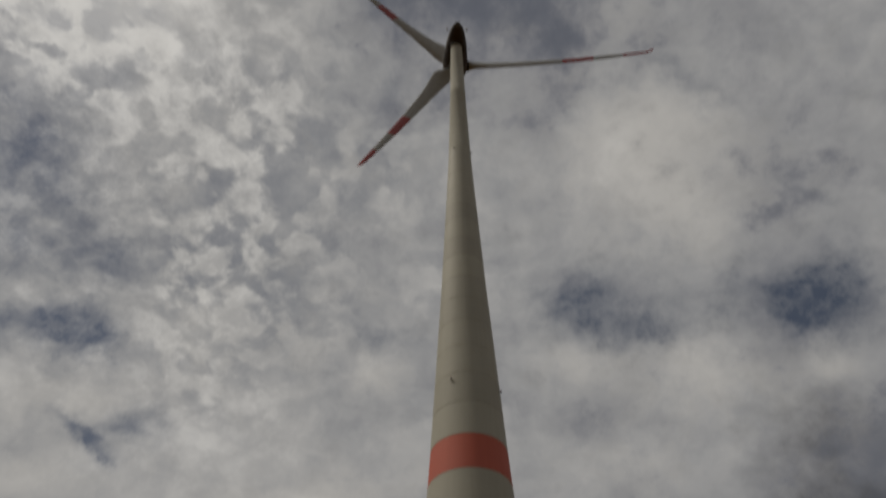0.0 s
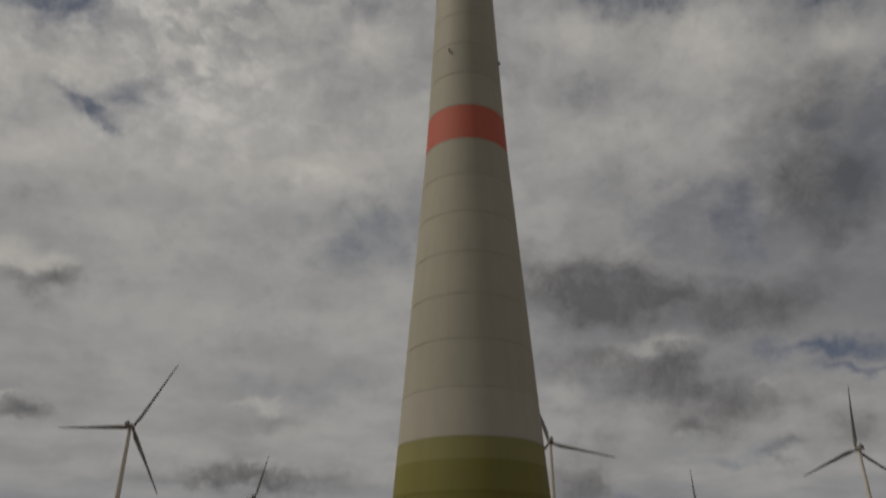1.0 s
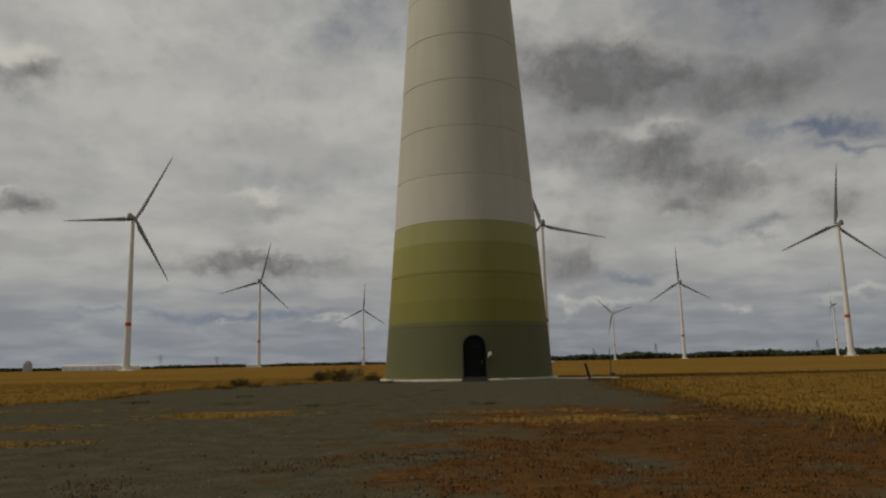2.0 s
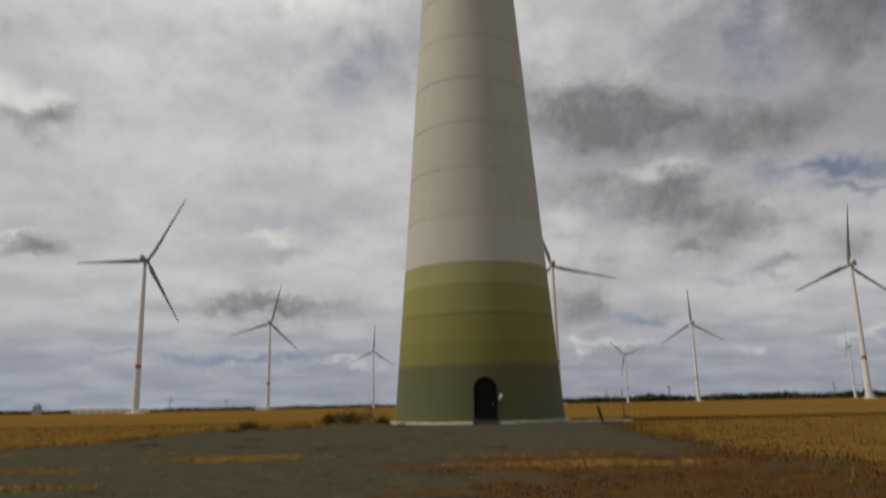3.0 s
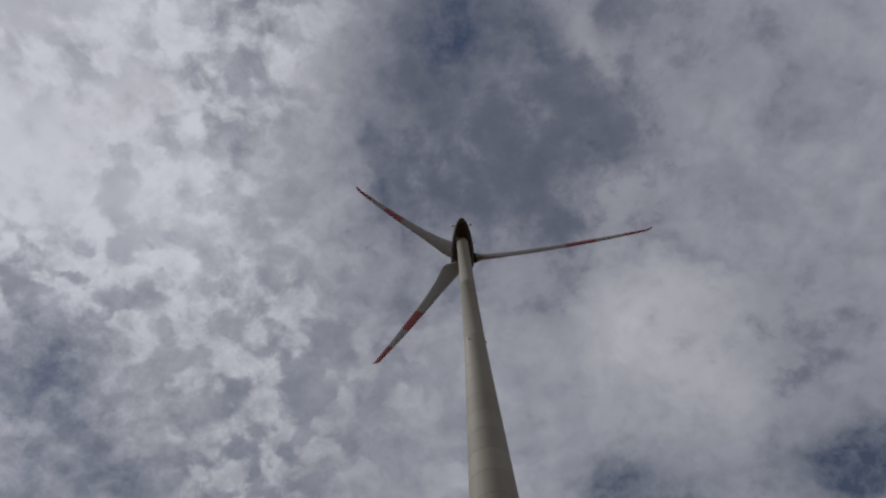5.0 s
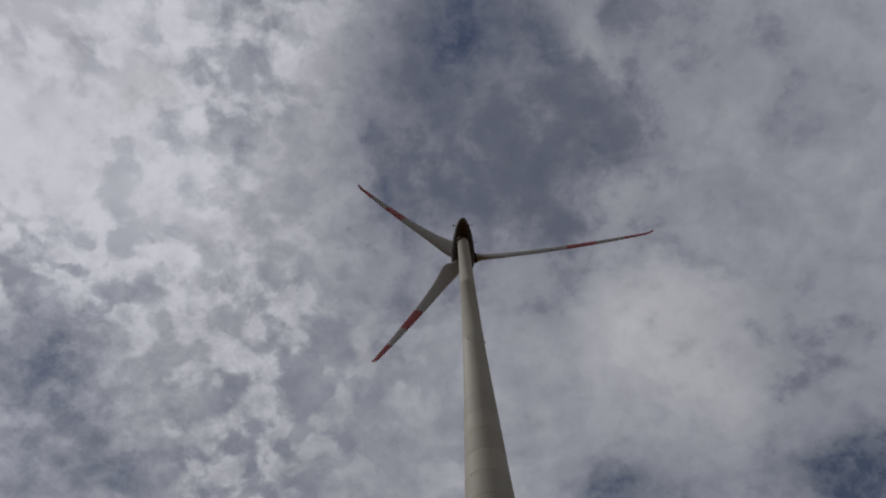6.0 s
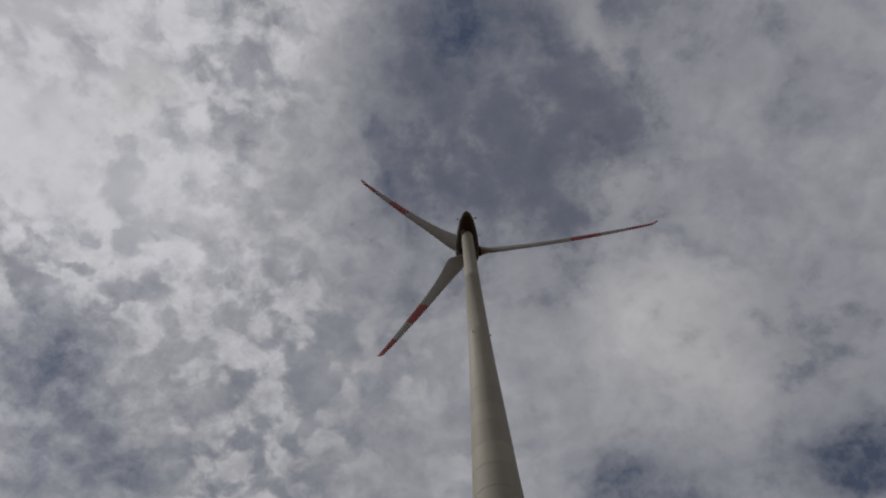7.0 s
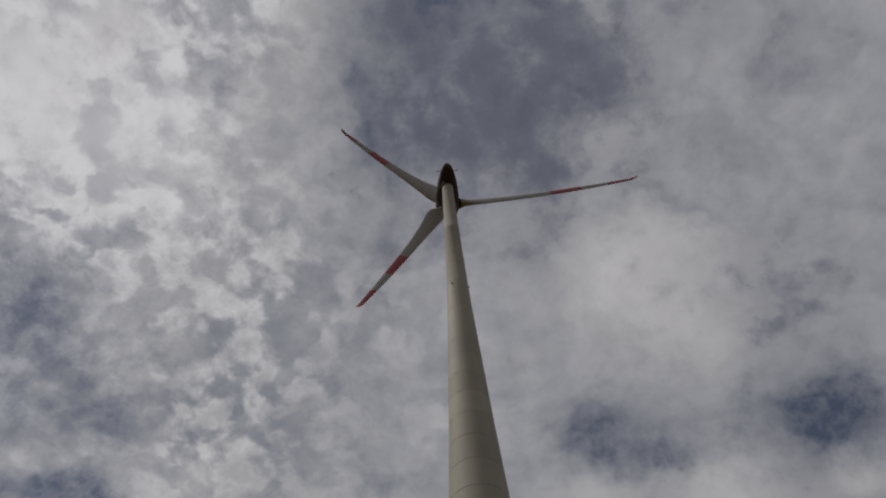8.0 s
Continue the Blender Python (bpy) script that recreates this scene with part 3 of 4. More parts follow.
# door in its arched opening
FACE_Y = -interp(PROFILE, 1.5)
bm = bmesh.new()
arch_band(bm, DOOR_X, DOOR_W, 0.22, DOOR_TOP, FACE_Y - 0.12, FACE_Y + 0.45, 0.07)
part("door_frame", bm, BLACK, turbine, "dark steel arched door frame")
bm = bmesh.new()
arch(bm, DOOR_X, DOOR_W - 0.02, 0.24, DOOR_TOP - 0.02, FACE_Y + 0.30, FACE_Y + 0.36)
box(bm, DOOR_X - 0.66, FACE_Y + 0.27, 0.34, DOOR_X + 0.66, FACE_Y + 0.30, 1.2, 0.008)
box(bm, DOOR_X - 0.66, FACE_Y + 0.27, 1.3, DOOR_X + 0.66, FACE_Y + 0.30, 2.25, 0.008)
bmesh.ops.recalc_face_normals(bm, faces=bm.faces)
door = part("door", bm, DOOR_GREEN, turbine, "closed dark green steel door")
bm = bmesh.new()
arch(bm, DOOR_X, DOOR_W - 0.10, 2.36, DOOR_TOP - 0.06, FACE_Y + 0.285, FACE_Y + 0.298)
for k in range(6):
    box(bm, DOOR_X - 0.62 + 0.03 * k * k / 3, FACE_Y + 0.262, 2.44 + 0.125 * k, DOOR_X + 0.62 - 0.03 * k * k / 3, FACE_Y + 0.285, 2.50 + 0.125 * k)
bmesh.ops.recalc_face_normals(bm, faces=bm.faces)
part("door_vent", bm, BLACK, door, "black louvred vent in the door head")
bm = bmesh.new()
rod(bm, (DOOR_X + 0.52, FACE_Y + 0.22, 1.30), (DOOR_X + 0.52, FACE_Y + 0.22, 1.55), 0.018)
rod(bm, (DOOR_X + 0.52, FACE_Y + 0.30, 1.32), (DOOR_X + 0.52, FACE_Y + 0.21, 1.32), 0.012)
part("door_handle", bm, GALV, door, "bare metal handle")
bm = bmesh.new()
box(bm, DOOR_X - 0.95, FACE_Y - 1.15, 0.03, DOOR_X + 0.95, FACE_Y + 0.30, 0.20, 0.015)
part("door_step", bm, DARK_STEEL, turbine, "dark steel grating step")
bm = bmesh.new()
box(bm, DOOR_X - 0.72, FACE_Y - 1.12, 0.20, DOOR_X + 0.72, FACE_Y - 1.06, 0.36, 0.01)
part("step_edge", bm, DARK_STEEL, turbine, "galvanised step edge")
bm = bmesh.new()
box(bm, DOOR_X + 1.00, FACE_Y - 0.20, 1.85, DOOR_X + 1.24, FACE_Y + 0.2, 2.10, 0.02)
rod(bm, (DOOR_X + 0.95, FACE_Y - 0.20, 1.72), (DOOR_X + 1.12, FACE_Y - 0.26, 1.95), 0.05, 0.07)
part("door_lamp", bm, LAMP_WHITE, turbine, "small white lamp beside the door")

# obstruction lights on the shaft
for z, turn in ((50.2, -26), (50.2, 74), (97.2, -28), (97.2, 72)):
    r = interp(PROFILE, z)
    a = radians(turn)
    out = Vector((math.sin(a), -math.cos(a), 0))
    bm = bmesh.new()
    rod(bm, out * (r - 0.05) + Vector((0, 0, z)), out * (r + 0.14) + Vector((0, 0, z)), 0.035, 0.035, 8)
    rod(bm, out * (r + 0.13) + Vector((0, 0, z - 0.10)), out * (r + 0.13) + Vector((0, 0, z + 0.04)), 0.10, 0.10, 12)
    lamp = part("obstruction_light", bm, DARK_STEEL, turbine, "small dark obstruction light on a bracket")
    bm = bmesh.new()
    rod(bm, out * (r + 0.13) + Vector((0, 0, z + 0.04)), out * (r + 0.13) + Vector((0, 0, z + 0.20)), 0.085, 0.06, 12)
    part("lens", bm, LAMP_RED, lamp, "red glass lens")

# nacelle and rotor on one tilted axis
YAW, TILT = radians(4.6), radians(4.8)
HUB = Vector((-0.36, 5.0, 139.5))
ahead = Vector((-math.sin(YAW) * math.cos(TILT), math.cos(YAW) * math.cos(TILT), math.sin(TILT)))
side = ahead.cross(Vector((0, 0, 1))).normalized()
rise = side.cross(ahead)
AXIS = Matrix((side, rise, ahead)).transposed().to_4x4()          # x right, y up, z ahead into the wind
AXIS.translation = HUB


def egg(profile, sides=48):
    bm = bmesh.new()
    lathe(bm, profile, sides)
    bmesh.ops.recalc_face_normals(bm, faces=bm.faces)
    return bm


bm = egg([(0.0, -9.6), (0.42, -9.45), (0.85, -8.95), (1.25, -8.1), (1.62, -6.9), (1.95, -5.4), (2.2, -3.7), (2.36, -2.4), (2.42, -1.45), (2.36, -1.40), (0, -1.40)])
# shade painted on the belly: lower faces take the darker shell copy
for f in bm.faces:
    c = f.calc_center_median()
    if c.y < 0.25 * math.hypot(c.x, c.y) and c.z > -9.0:
        f.material_index = 1
nacelle = part("nacelle", bm, [SHELL, SHELL_SHADED], turbine, "egg-shaped grey nacelle with the shade of its belly painted on", 50, AXIS)
bm = bmesh.new()
lathe(bm, [(1.45, -0.15), (1.45, 0.05), (1.30, 0.75)], 40)
bmesh.ops.recalc_face_normals(bm, faces=bm.faces)
part("yaw_collar", bm, BLACK, turbine, "dark collar between tower and nacelle", True, Matrix.Translation((0, 0, 136.6)))
bm = egg([(0, -1.32), (2.34, -1.32), (2.48, -1.25), (2.52, 0.0), (2.40, 1.0), (2.05, 2.0), (1.4, 2.8), (0.7, 3.2), (0.0, 3.3)])
spinner = part("spinner", bm, SHELL, turbine, "rounded grey hub cover", 50, AXIS)
# warning lights and wind gauge on the nacelle's flanks
for sx in (-1, 1):
    bm = bmesh.new()
    rod(bm, (sx * 1.3, 0.5, -7.6), (sx * 1.9, 0.75, -7.6), 0.05, 0.05, 8)
    rod(bm, (sx * 1.9, 0.55, -7.6), (sx * 1.9, 1.0, -7.6), 0.16, 0.16, 12)
    lamp = part("beacon", bm, DARK_STEEL, turbine, "dark warning beacon on a short arm", at=AXIS)
    bm = bmesh.new()
    rod(bm, (sx * 1.9, 1.0, -7.6), (sx * 1.9, 1.28, -7.6), 0.14, 0.11, 12)
    part("lens", bm, LAMP_RED, lamp, "red glass lens")
bm = bmesh.new()
rod(bm, (2.1, 0.8, -3.4), (2.75, 1.0, -3.4), 0.035, 0.035, 6)
rod(bm, (2.75, 0.9, -3.4), (2.75, 1.35, -3.4), 0.05, 0.05, 8)
part("wind_gauge", bm, DARK_STEEL, turbine, "thin wind gauge on an arm", at=AXIS)

BLADE_ROWS = [(2.2, 2.0, 0.5, 30, 1.0), (3.0, 2.05, 0.5, 29, 0.98), (3.7, 2.75, 0.58, 27, 0.68), (4.6, 3.45, 0.64, 25, 0.48), (5.8, 3.6, 0.66, 22, 0.40), (7.5, 3.3, 0.66, 18, 0.34),
              (10, 2.85, 0.65, 14, 0.30), (14, 2.40, 0.64, 10, 0.27), (18, 2.10, 0.63, 7.5, 0.25), (22, 1.88, 0.62, 5.5, 0.23)]
BLADE_TIP = [(25.3, 1.70, 0.62, 4.3, 0.21), (28.6, 1.58, 0.61, 3.2, 0.2), (31.6, 1.38, 0.60, 2.3, 0.19), (34.6, 1.18, 0.60, 1.5, 0.18), (37.5, 0.98, 0.6, 0.8, 0.17), (39.6, 0.80, 0.6, 0.3, 0.16), (40.5, 0.62, 0.6, 0, 0.15), (41.0, 0.36, 0.62, 0, 0.15)]


def blade_mesh(rows, length, flex, winglet=0.5, sides=18, reds=()):
    """A twisted, tapering blade along +x; leading edge towards +y, wind from +z. Rows: radius, chord, axis share, twist, thickness."""
    bm = bmesh.new()
    rings = []
    for r, chord, share, twist, thick in rows:
        b = radians(twist)
        drop = -flex * (r / length) ** 2
        if winglet and r > length - 1.5:
            drop -= winglet * ((r - length + 1.5) / 1.5) ** 2
        ring = []
        for k in range(sides):
            a = 2 * math.pi * k / sides
            u = math.cos(a)                                  # 1 at the leading edge
            along = chord * ((u + 1) / 2 - share)
            body = 0.5 * chord * thick * math.sin(a) * ((0.55 + 0.45 * (u + 1) / 2) if thick < 0.9 else 1)
            ring.append(bm.verts.new((r, along * math.cos(b) - body * math.sin(b), along * math.sin(b) + body * math.cos(b) + drop)))
        rings.append(ring)
    for (lo, hi, ra, rb) in zip(rings, rings[1:], rows, rows[1:]):
        red = any(a <= (ra[0] + rb[0]) / 2 <= b for a, b in reds)
        for k in range(sides):
            j = (k + 1) % sides
            bm.faces.new((lo[k], lo[j], hi[j], hi[k])).material_index = int(red)
    bm.faces.new(rings[-1]).material_index = int(bool(reds))
    bm.faces.new(rings[0][::-1])
    bmesh.ops.recalc_face_normals(bm, faces=bm.faces)
    return bm


ROTOR_PHASE = 6.5
blade_data = finish("blade", blade_mesh(BLADE_ROWS + BLADE_TIP, 41.0, 2.5, reds=((22.0, 28.6), (34.6, 41))), [BLADE_WHITE, BLADE_RED], 40)
for k in range(3):
    blade = new("blade", blade_data)
    blade.parent = turbine
    blade.matrix_basis = AXIS @ pose(0, 0, 0, 0, 0, ROTOR_PHASE + 120 * k)
    tagged(blade, "grey-white twisted blade with two red bands")
    bm = bmesh.new()
    rod(bm, (2.0, 0, 0), (2.75, 0, 0), 1.10, 1.06, 28)
    part("root_collar", bm, BLACK, blade, "dark seal at the blade root", True)

# foundation rim under the tower, proud of the gravel
bm = bmesh.new()
lathe(bm, [(6.2, 0.0), (7.15, 0.0), (7.15, 0.15), (7.10, 0.19), (6.2, 0.19)], 72, True)
bmesh.ops.recalc_face_normals(bm, faces=bm.faces)
foundation = solid("foundation_ring", bm, CONCRETE, "pale weathered concrete foundation ring under the tower", "foundation", 30, Matrix.Translation(TOWER), kind="structure")
kerb = thing("kerb", "row of pale concrete kerb stones beside the tower foot", "kerb", Matrix.Translation(TOWER), kind="structure")
for k in range(9):
    bm = bmesh.new()
    box(bm, 6.2 + 0.52 * k, -5.2 - 0.10 * k, 0.03, 6.7 + 0.52 * k, -4.4 - 0.10 * k, 0.12 + 0.01 * (k % 2), 0.012)
    part("kerb_stone", bm, CONCRETE, kerb)

# ======================= distant turbines =======================
FAR_ROWS = [(1.5, 2.6, 0.5, 20, 0.95), (4.0, 2.7, 0.5, 18, 0.9), (9.0, 4.2, 0.64, 14, 0.36), (16, 3.6, 0.64, 9, 0.28), (26, 2.8, 0.62, 5, 0.23), (36, 2.1, 0.6, 3, 0.2), (47, 1.5, 0.6, 1, 0.18), (55, 1.0, 0.6, 0, 0.16), (58.5, 0.35, 0.6, 0, 0.15)]
far_blade = finish("blade", blade_mesh([(r * 1.18, *rest) for r, *rest in FAR_ROWS], 69, 2.0, 0, 10), [FAR_DARK], 40)


def far_turbine(az, hub_el, phase, yaw=4.6):
    """A steel-tower turbine, hub 141 m high, at the distance at which its hub stands that high."""
    d = (141 - 1.4) / math.tan(radians(hub_el))
    a = radians(az)
    ob = thing("distant_turbine", "distant white wind turbine with slim blades standing in the field", "wind turbine",
               Matrix.Translation((d * math.sin(a), d * math.cos(a), 0)), "wind farm")
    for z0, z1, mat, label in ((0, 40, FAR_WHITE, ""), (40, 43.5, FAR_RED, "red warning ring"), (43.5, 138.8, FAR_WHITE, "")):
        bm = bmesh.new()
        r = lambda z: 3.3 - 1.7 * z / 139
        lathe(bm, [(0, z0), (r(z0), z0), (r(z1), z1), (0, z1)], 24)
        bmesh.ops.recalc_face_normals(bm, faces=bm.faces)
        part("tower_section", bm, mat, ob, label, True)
    m = pose(0, 0, 141, 0, 0, yaw)
    bm = bmesh.new()
    box(bm, -2.0, -8.0, -2.0, 2.0, 3.4, 2.1, 0.5)
    box(bm, -1.5, -7.6, 2.1, 1.5, -5.2, 3.4, 0.15)
    nac = part("nacelle", bm, FAR_DARK, ob, "boxy grey nacelle with a cooler on its rear", at=m)
    bm = bmesh.new()
    rod(bm, (0.4, -6.3, 3.4), (0.4, -6.3, 5.2), 0.14)
    part("mast", bm, DARK_STEEL, nac)
    bm = egg([(0, -1.6), (1.6, -1.6), (1.9, -0.6), (1.85, 0.8), (1.3, 2.0), (0, 2.6)], 20)
    axis = Matrix(((1, 0, 0, 0), (0, 0, 1, 0), (0, 1, 0, 0), (0, 0, 0, 1)))          # x right, y up, z ahead
    axis = m @ Matrix.Translation((0, 5.0, 0)) @ axis
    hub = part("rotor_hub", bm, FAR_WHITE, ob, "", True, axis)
    for k in range(3):
        b = new("blade", far_blade)
        b.parent = hub
        b.matrix_basis = pose(0, 0, 0, 0, 0, phase + 120 * k)
    bm = bmesh.new()
    lathe(bm, [(0, 0.0), (7.5, 0.0), (6.8, 0.7), (3.2, 0.9), (0, 0.9)], 24)
    bmesh.ops.recalc_face_normals(bm, faces=bm.faces)
    part("footing", bm, CONCRETE, ob, "pale concrete footing")
    return ob


for az, el, phase, yaw in ((-25.17, 10.80, 60, 0), (-16.0, 6.38, 76, 4), (-8.12, 4.2, 86, 8), (6.08, 10.53, -12, 4), (16.15, 5.58, 92, 4), (11.15, 3.47, 17, 4), (27.0, 8.92, 84, 4), (26.2, 3.43, 85, 75)):
    far_turbine(az, el, phase, yaw)


def at_far(az, d):
    return Vector((d * math.sin(radians(az)), d * math.cos(radians(az)), 0))


# ======================= horizon: woods, buildings, pylons =======================
def woods(name, az0, az1, d0, d1, height, label):
    """A far belt of trees: many overlapping leafy clumps with an uneven top line."""
    rng = random.Random(int(az0 * 10) + 7)
    bm = bmesh.new()
    n = int((az1 - az0) * 26)
    for k in range(n):
        az = az0 + (az1 - az0) * (k + rng.random()) / n
        d = d0 + (d1 - d0) * rng.random()
        h = height * (0.55 + 0.5 * noise.noise((az * 0.35, 2.0, 0)) + 0.45 * rng.random())
        c = at_far(az, d)
        w = h * rng.uniform(0.5, 1.1)
        made = bmesh.ops.create_icosphere(bm, subdivisions=1, radius=1.0)["verts"]
        for v in made:
            v.co = Vector((v.co.x * w, v.co.y * w, v.co.z * h * 0.55)) * (1 + 0.35 * noise.noise(v.co * 1.7 + c * 0.03)) + c + Vector((0, 0, h * 0.42))
    return solid(name, bm, WOODS, label, "trees", kind="stuff")


woods("far_woods", 4.0, 36.0, 2500, 2800, 23, "dark belt of distant trees along the horizon")
woods("far_hedge", -36.0, -6.0, 2600, 3000, 12, "thin dark line of distant hedges along the horizon")
woods("far_copse", -6.0, 6.0, 2600, 3000, 13, "dark distant trees behind the turbine")


def crown_tree(at, height, label):
    """A single far tree: tapered trunk, limbs, and many leaf clumps."""
    rng = random.Random(int(at.x))
    tree = thing("tree", label, "tree", Matrix.Translation(at))
    bm = bmesh.new()
    rod(bm, (0, 0, 0), (0, 0, height * 0.5), 0.5, 0.3, 8)
    for k in range(6):
        a = k * 1.05
        rod(bm, (0, 0, height * 0.3), (math.cos(a) * height * 0.3, math.sin(a) * height * 0.3, height * (0.55 + 0.05 * k)), 0.22, 0.08, 6)
    part("trunk", bm, WOOD, tree)
    bm = bmesh.new()
    for k in range(90):
        v = Vector((rng.gauss(0, 1), rng.gauss(0, 1), rng.gauss(0, 1))).normalized() * rng.uniform(0.4, 1)
        p = Vector((v.x * height * 0.52, v.y * height * 0.52, height * 0.58 + v.z * height * 0.4))
        bmesh.ops.create_icosphere(bm, subdivisions=1, radius=height * rng.uniform(0.08, 0.17), matrix=Matrix.Translation(p) @ pose(0, 0, 0, rng.uniform(0, 90), rng.uniform(0, 90), 0) @ Matrix.Diagonal((1, 1, 0.6, 1)))
    for v in bm.verts:
        v.co += 0.8 * noise.noise_vector(v.co * 0.4)
    part("crown", bm, WOODS, tree, "dark dense leaves")
    return tree


crown_tree(at_far(26.85, 930), 9.5, "dark round tree standing at the field's edge")
crown_tree(at_far(27.15, 960), 7.0, "smaller dark tree beside a white shed")


def shed(name, az, d, length, depth, height, turn, wall, label, bays=8):
    """A long low farm or factory hall with a pitched roof and wall bays."""
    ob = thing(name, label, "building", Matrix.Translation(at_far(az, d)) @ pose(0, 0, 0, 0, 0, turn))
    bm = bmesh.new()
    box(bm, -length / 2, -depth / 2, 0, length / 2, depth / 2, height)
    part("wall", bm, wall, ob)
    bm = bmesh.new()
    v = [bm.verts.new(p) for p in ((-length / 2 - 1, -depth / 2 - 1, height), (length / 2 + 1, -depth / 2 - 1, height), (length / 2 + 1, 0, height * 1.35), (-length / 2 - 1, 0, height * 1.35),
                                   (-length / 2 - 1, depth / 2 + 1, height), (length / 2 + 1, depth / 2 + 1, height))]
    for q in ((0, 1, 2, 3), (3, 2, 5, 4), (0, 3, 4), (1, 5, 2), (0, 4, 5, 1)):
        bm.faces.new([v[i] for i in q])
    bmesh.ops.recalc_face_normals(bm, faces=bm.faces)
    part("roof", bm, GREY_WALL, ob)
    for k in range(bays):
        x = -length / 2 + length * (k + 0.5) / bays
        bm = bmesh.new()
        box(bm, x - length / bays * 0.3, -depth / 2 - 0.2, height * 0.1, x + length / bays * 0.3, -depth / 2 - 0.02, height * 0.7)
        part("gate", bm, PALE_WALL, ob)
    return ob


shed("long_hall", -27.2, 1500, 105, 25, 8.0, 24, WHITE_WALL, "long low white hall on the horizon")
shed("low_hall", -24.9, 1480, 34, 20, 6.5, 26, WHITE_WALL, "low white hall beside the distant turbine")
shed("field_shed", 27.0, 900, 7, 5, 2.6, -20, WHITE_WALL, "small white shed under a dark tree", 2)
shed("transformer_hut", -16.45, 1225, 18, 8, 3.4, 10, WHITE_WALL, "pale transformer hut at a turbine's foot", 3)
bm = bmesh.new()
box(bm, -6, -6, 0, 6, 6, 17, 0.3)
box(bm, -3.5, -3.5, 17, 3.5, 3.5, 21, 0.2)
for k in range(4):
    box(bm, -6.15, -6.2, 2 + 4 * k, 6.15, -6.0, 2.4 + 4 * k)
solid("silo_tower", bm, GREY_WALL, "grey blocky silo tower on the horizon", "silo", at=Matrix.Translation(at_far(-31.3, 1700)))


def pylon(az, d, height):
    """A lattice power pylon: four tapering legs, braces, three cross-arms."""
    ob = thing("power_pylon", "distant grey lattice power pylon on the horizon", "pylon", Matrix.Translation(at_far(az, d)) @ pose(0, 0, 0, 0, 0, 20), "power line")
    bm = bmesh.new()
    w = lambda z: 4.0 * (1 - z / height) + 0.5
    for sx, sy in ((-1, -1), (1, -1), (1, 1), (-1, 1)):
        rod(bm, (sx * w(0), sy * w(0), 0), (sx * w(height), sy * w(height), height), 0.28, 0.2, 5)
    for k in range(8):
        z0, z1 = height * k / 8, height * (k + 1) / 8
        for s in (-1, 1):
            rod(bm, (-w(z0), s * w(z0), z0), (w(z1), s * w(z1), z1), 0.14, 0.14, 4)
            rod(bm, (s * w(z0), w(z0), z0), (s * w(z1), -w(z1), z1), 0.14, 0.14, 4)
    part("lattice", bm, DARK_STEEL, ob)
    for z, half in ((0.62, 10), (0.76, 13), (0.9, 8)):
        bm = bmesh.new()
        rod(bm, (-half, 0, height * z), (0, 0, height * z + 1.2), 0.12, 0.25, 5)
        rod(bm, (half, 0, height * z), (0, 0, height * z + 1.2), 0.12, 0.25, 5)
        rod(bm, (-half, 0, height * z), (half, 0, height * z), 0.16, 0.16, 5)
        part("cross_arm", bm, DARK_STEEL, ob)
    return ob


for az, d, h in ((-22.9, 2300, 42), (-19.0, 2700, 40), (14.15, 2300, 46), (25.0, 2400, 46), (9.6, 2900, 44)):
    pylon(az, d, h)

# ======================= things round the pad =======================
bm = bmesh.new()
rod(bm, (0, 0, -0.1), (-0.30, 0.05, 1.10), 0.095, 0.085, 14)
rod(bm, (-0.30, 0.05, 1.10), (-0.315, 0.052, 1.15), 0.085, 0.05, 14)
solid("bollard", bm, BLACK, "dark leaning marker post at the pad's edge", "post", True, Matrix.Translation((8.25, 50.6, 0.02)))
marker = thing("marker_pole", "thin dark pole with a rusty foot in the stubble", "pole", Matrix.Translation((12.6, 66.0, 0)))
bm = bmesh.new()
rod(bm, (0, 0, 0), (-0.06, 0, 2.4), 0.04, 0.03, 8)
part("pole", bm, DARK_STEEL, marker)
bm = bmesh.new()
box(bm, -0.15, -0.15, 0, 0.32, 0.15, 0.24, 0.04)
part("foot", bm, WOOD, marker, "rusty brown foot block")

# ======================= plants and stones =======================


def tufts(name, spots, material_, label, category, seed, wide=1.0):
    """Loose grass: spots of (x, y, z, height, spread, number of stalks)."""
    rng = random.Random(seed)
    verts, faces = [], []
    for x, y, z, h, s, count in spots:
        for _ in range(count):
            a, lean = rng.uniform(0, 6.283), rng.uniform(0.1, 1.1)
            bx, by = x + rng.gauss(0, s * 0.5), y + rng.gauss(0, s * 0.5)
            hh = h * rng.uniform(0.4, 1.1)
            dx, dy = math.cos(a) * lean * hh, math.sin(a) * lean * hh
            w = (0.004 + 0.005 * rng.random()) * wide
            px, py = -math.sin(a) * w, math.cos(a) * w
            i = len(verts)
            verts += [(bx - px, by - py, z), (bx + px, by + py, z), (bx + dx * 0.45 + px, by + dy * 0.45 + py, z + hh * 0.6), (bx + dx * 0.45 - px, by + dy * 0.45 - py, z + hh * 0.6), (bx + dx, by + dy, z + hh)]
            faces += [(i, i + 1, i + 2, i + 3), (i + 3, i + 2, i + 4)]
    me = bpy.data.meshes.new(name)
    me.from_pydata(verts, [], faces)
    me.materials.append(material_)
    return tagged(new(name, me), label, category, kind="stuff")


rng = random.Random(5)


def patch(x, y, scale, seed):
    return noise.noise((x * scale, y * scale, seed)) + 0.5 * noise.noise((x * scale * 2.3, y * scale * 2.3, seed + 5))


def ease(v, a, b):
    t = min(1.0, max(0.0, (v - a) / (b - a)))
    return t * t * (3 - 2 * t)


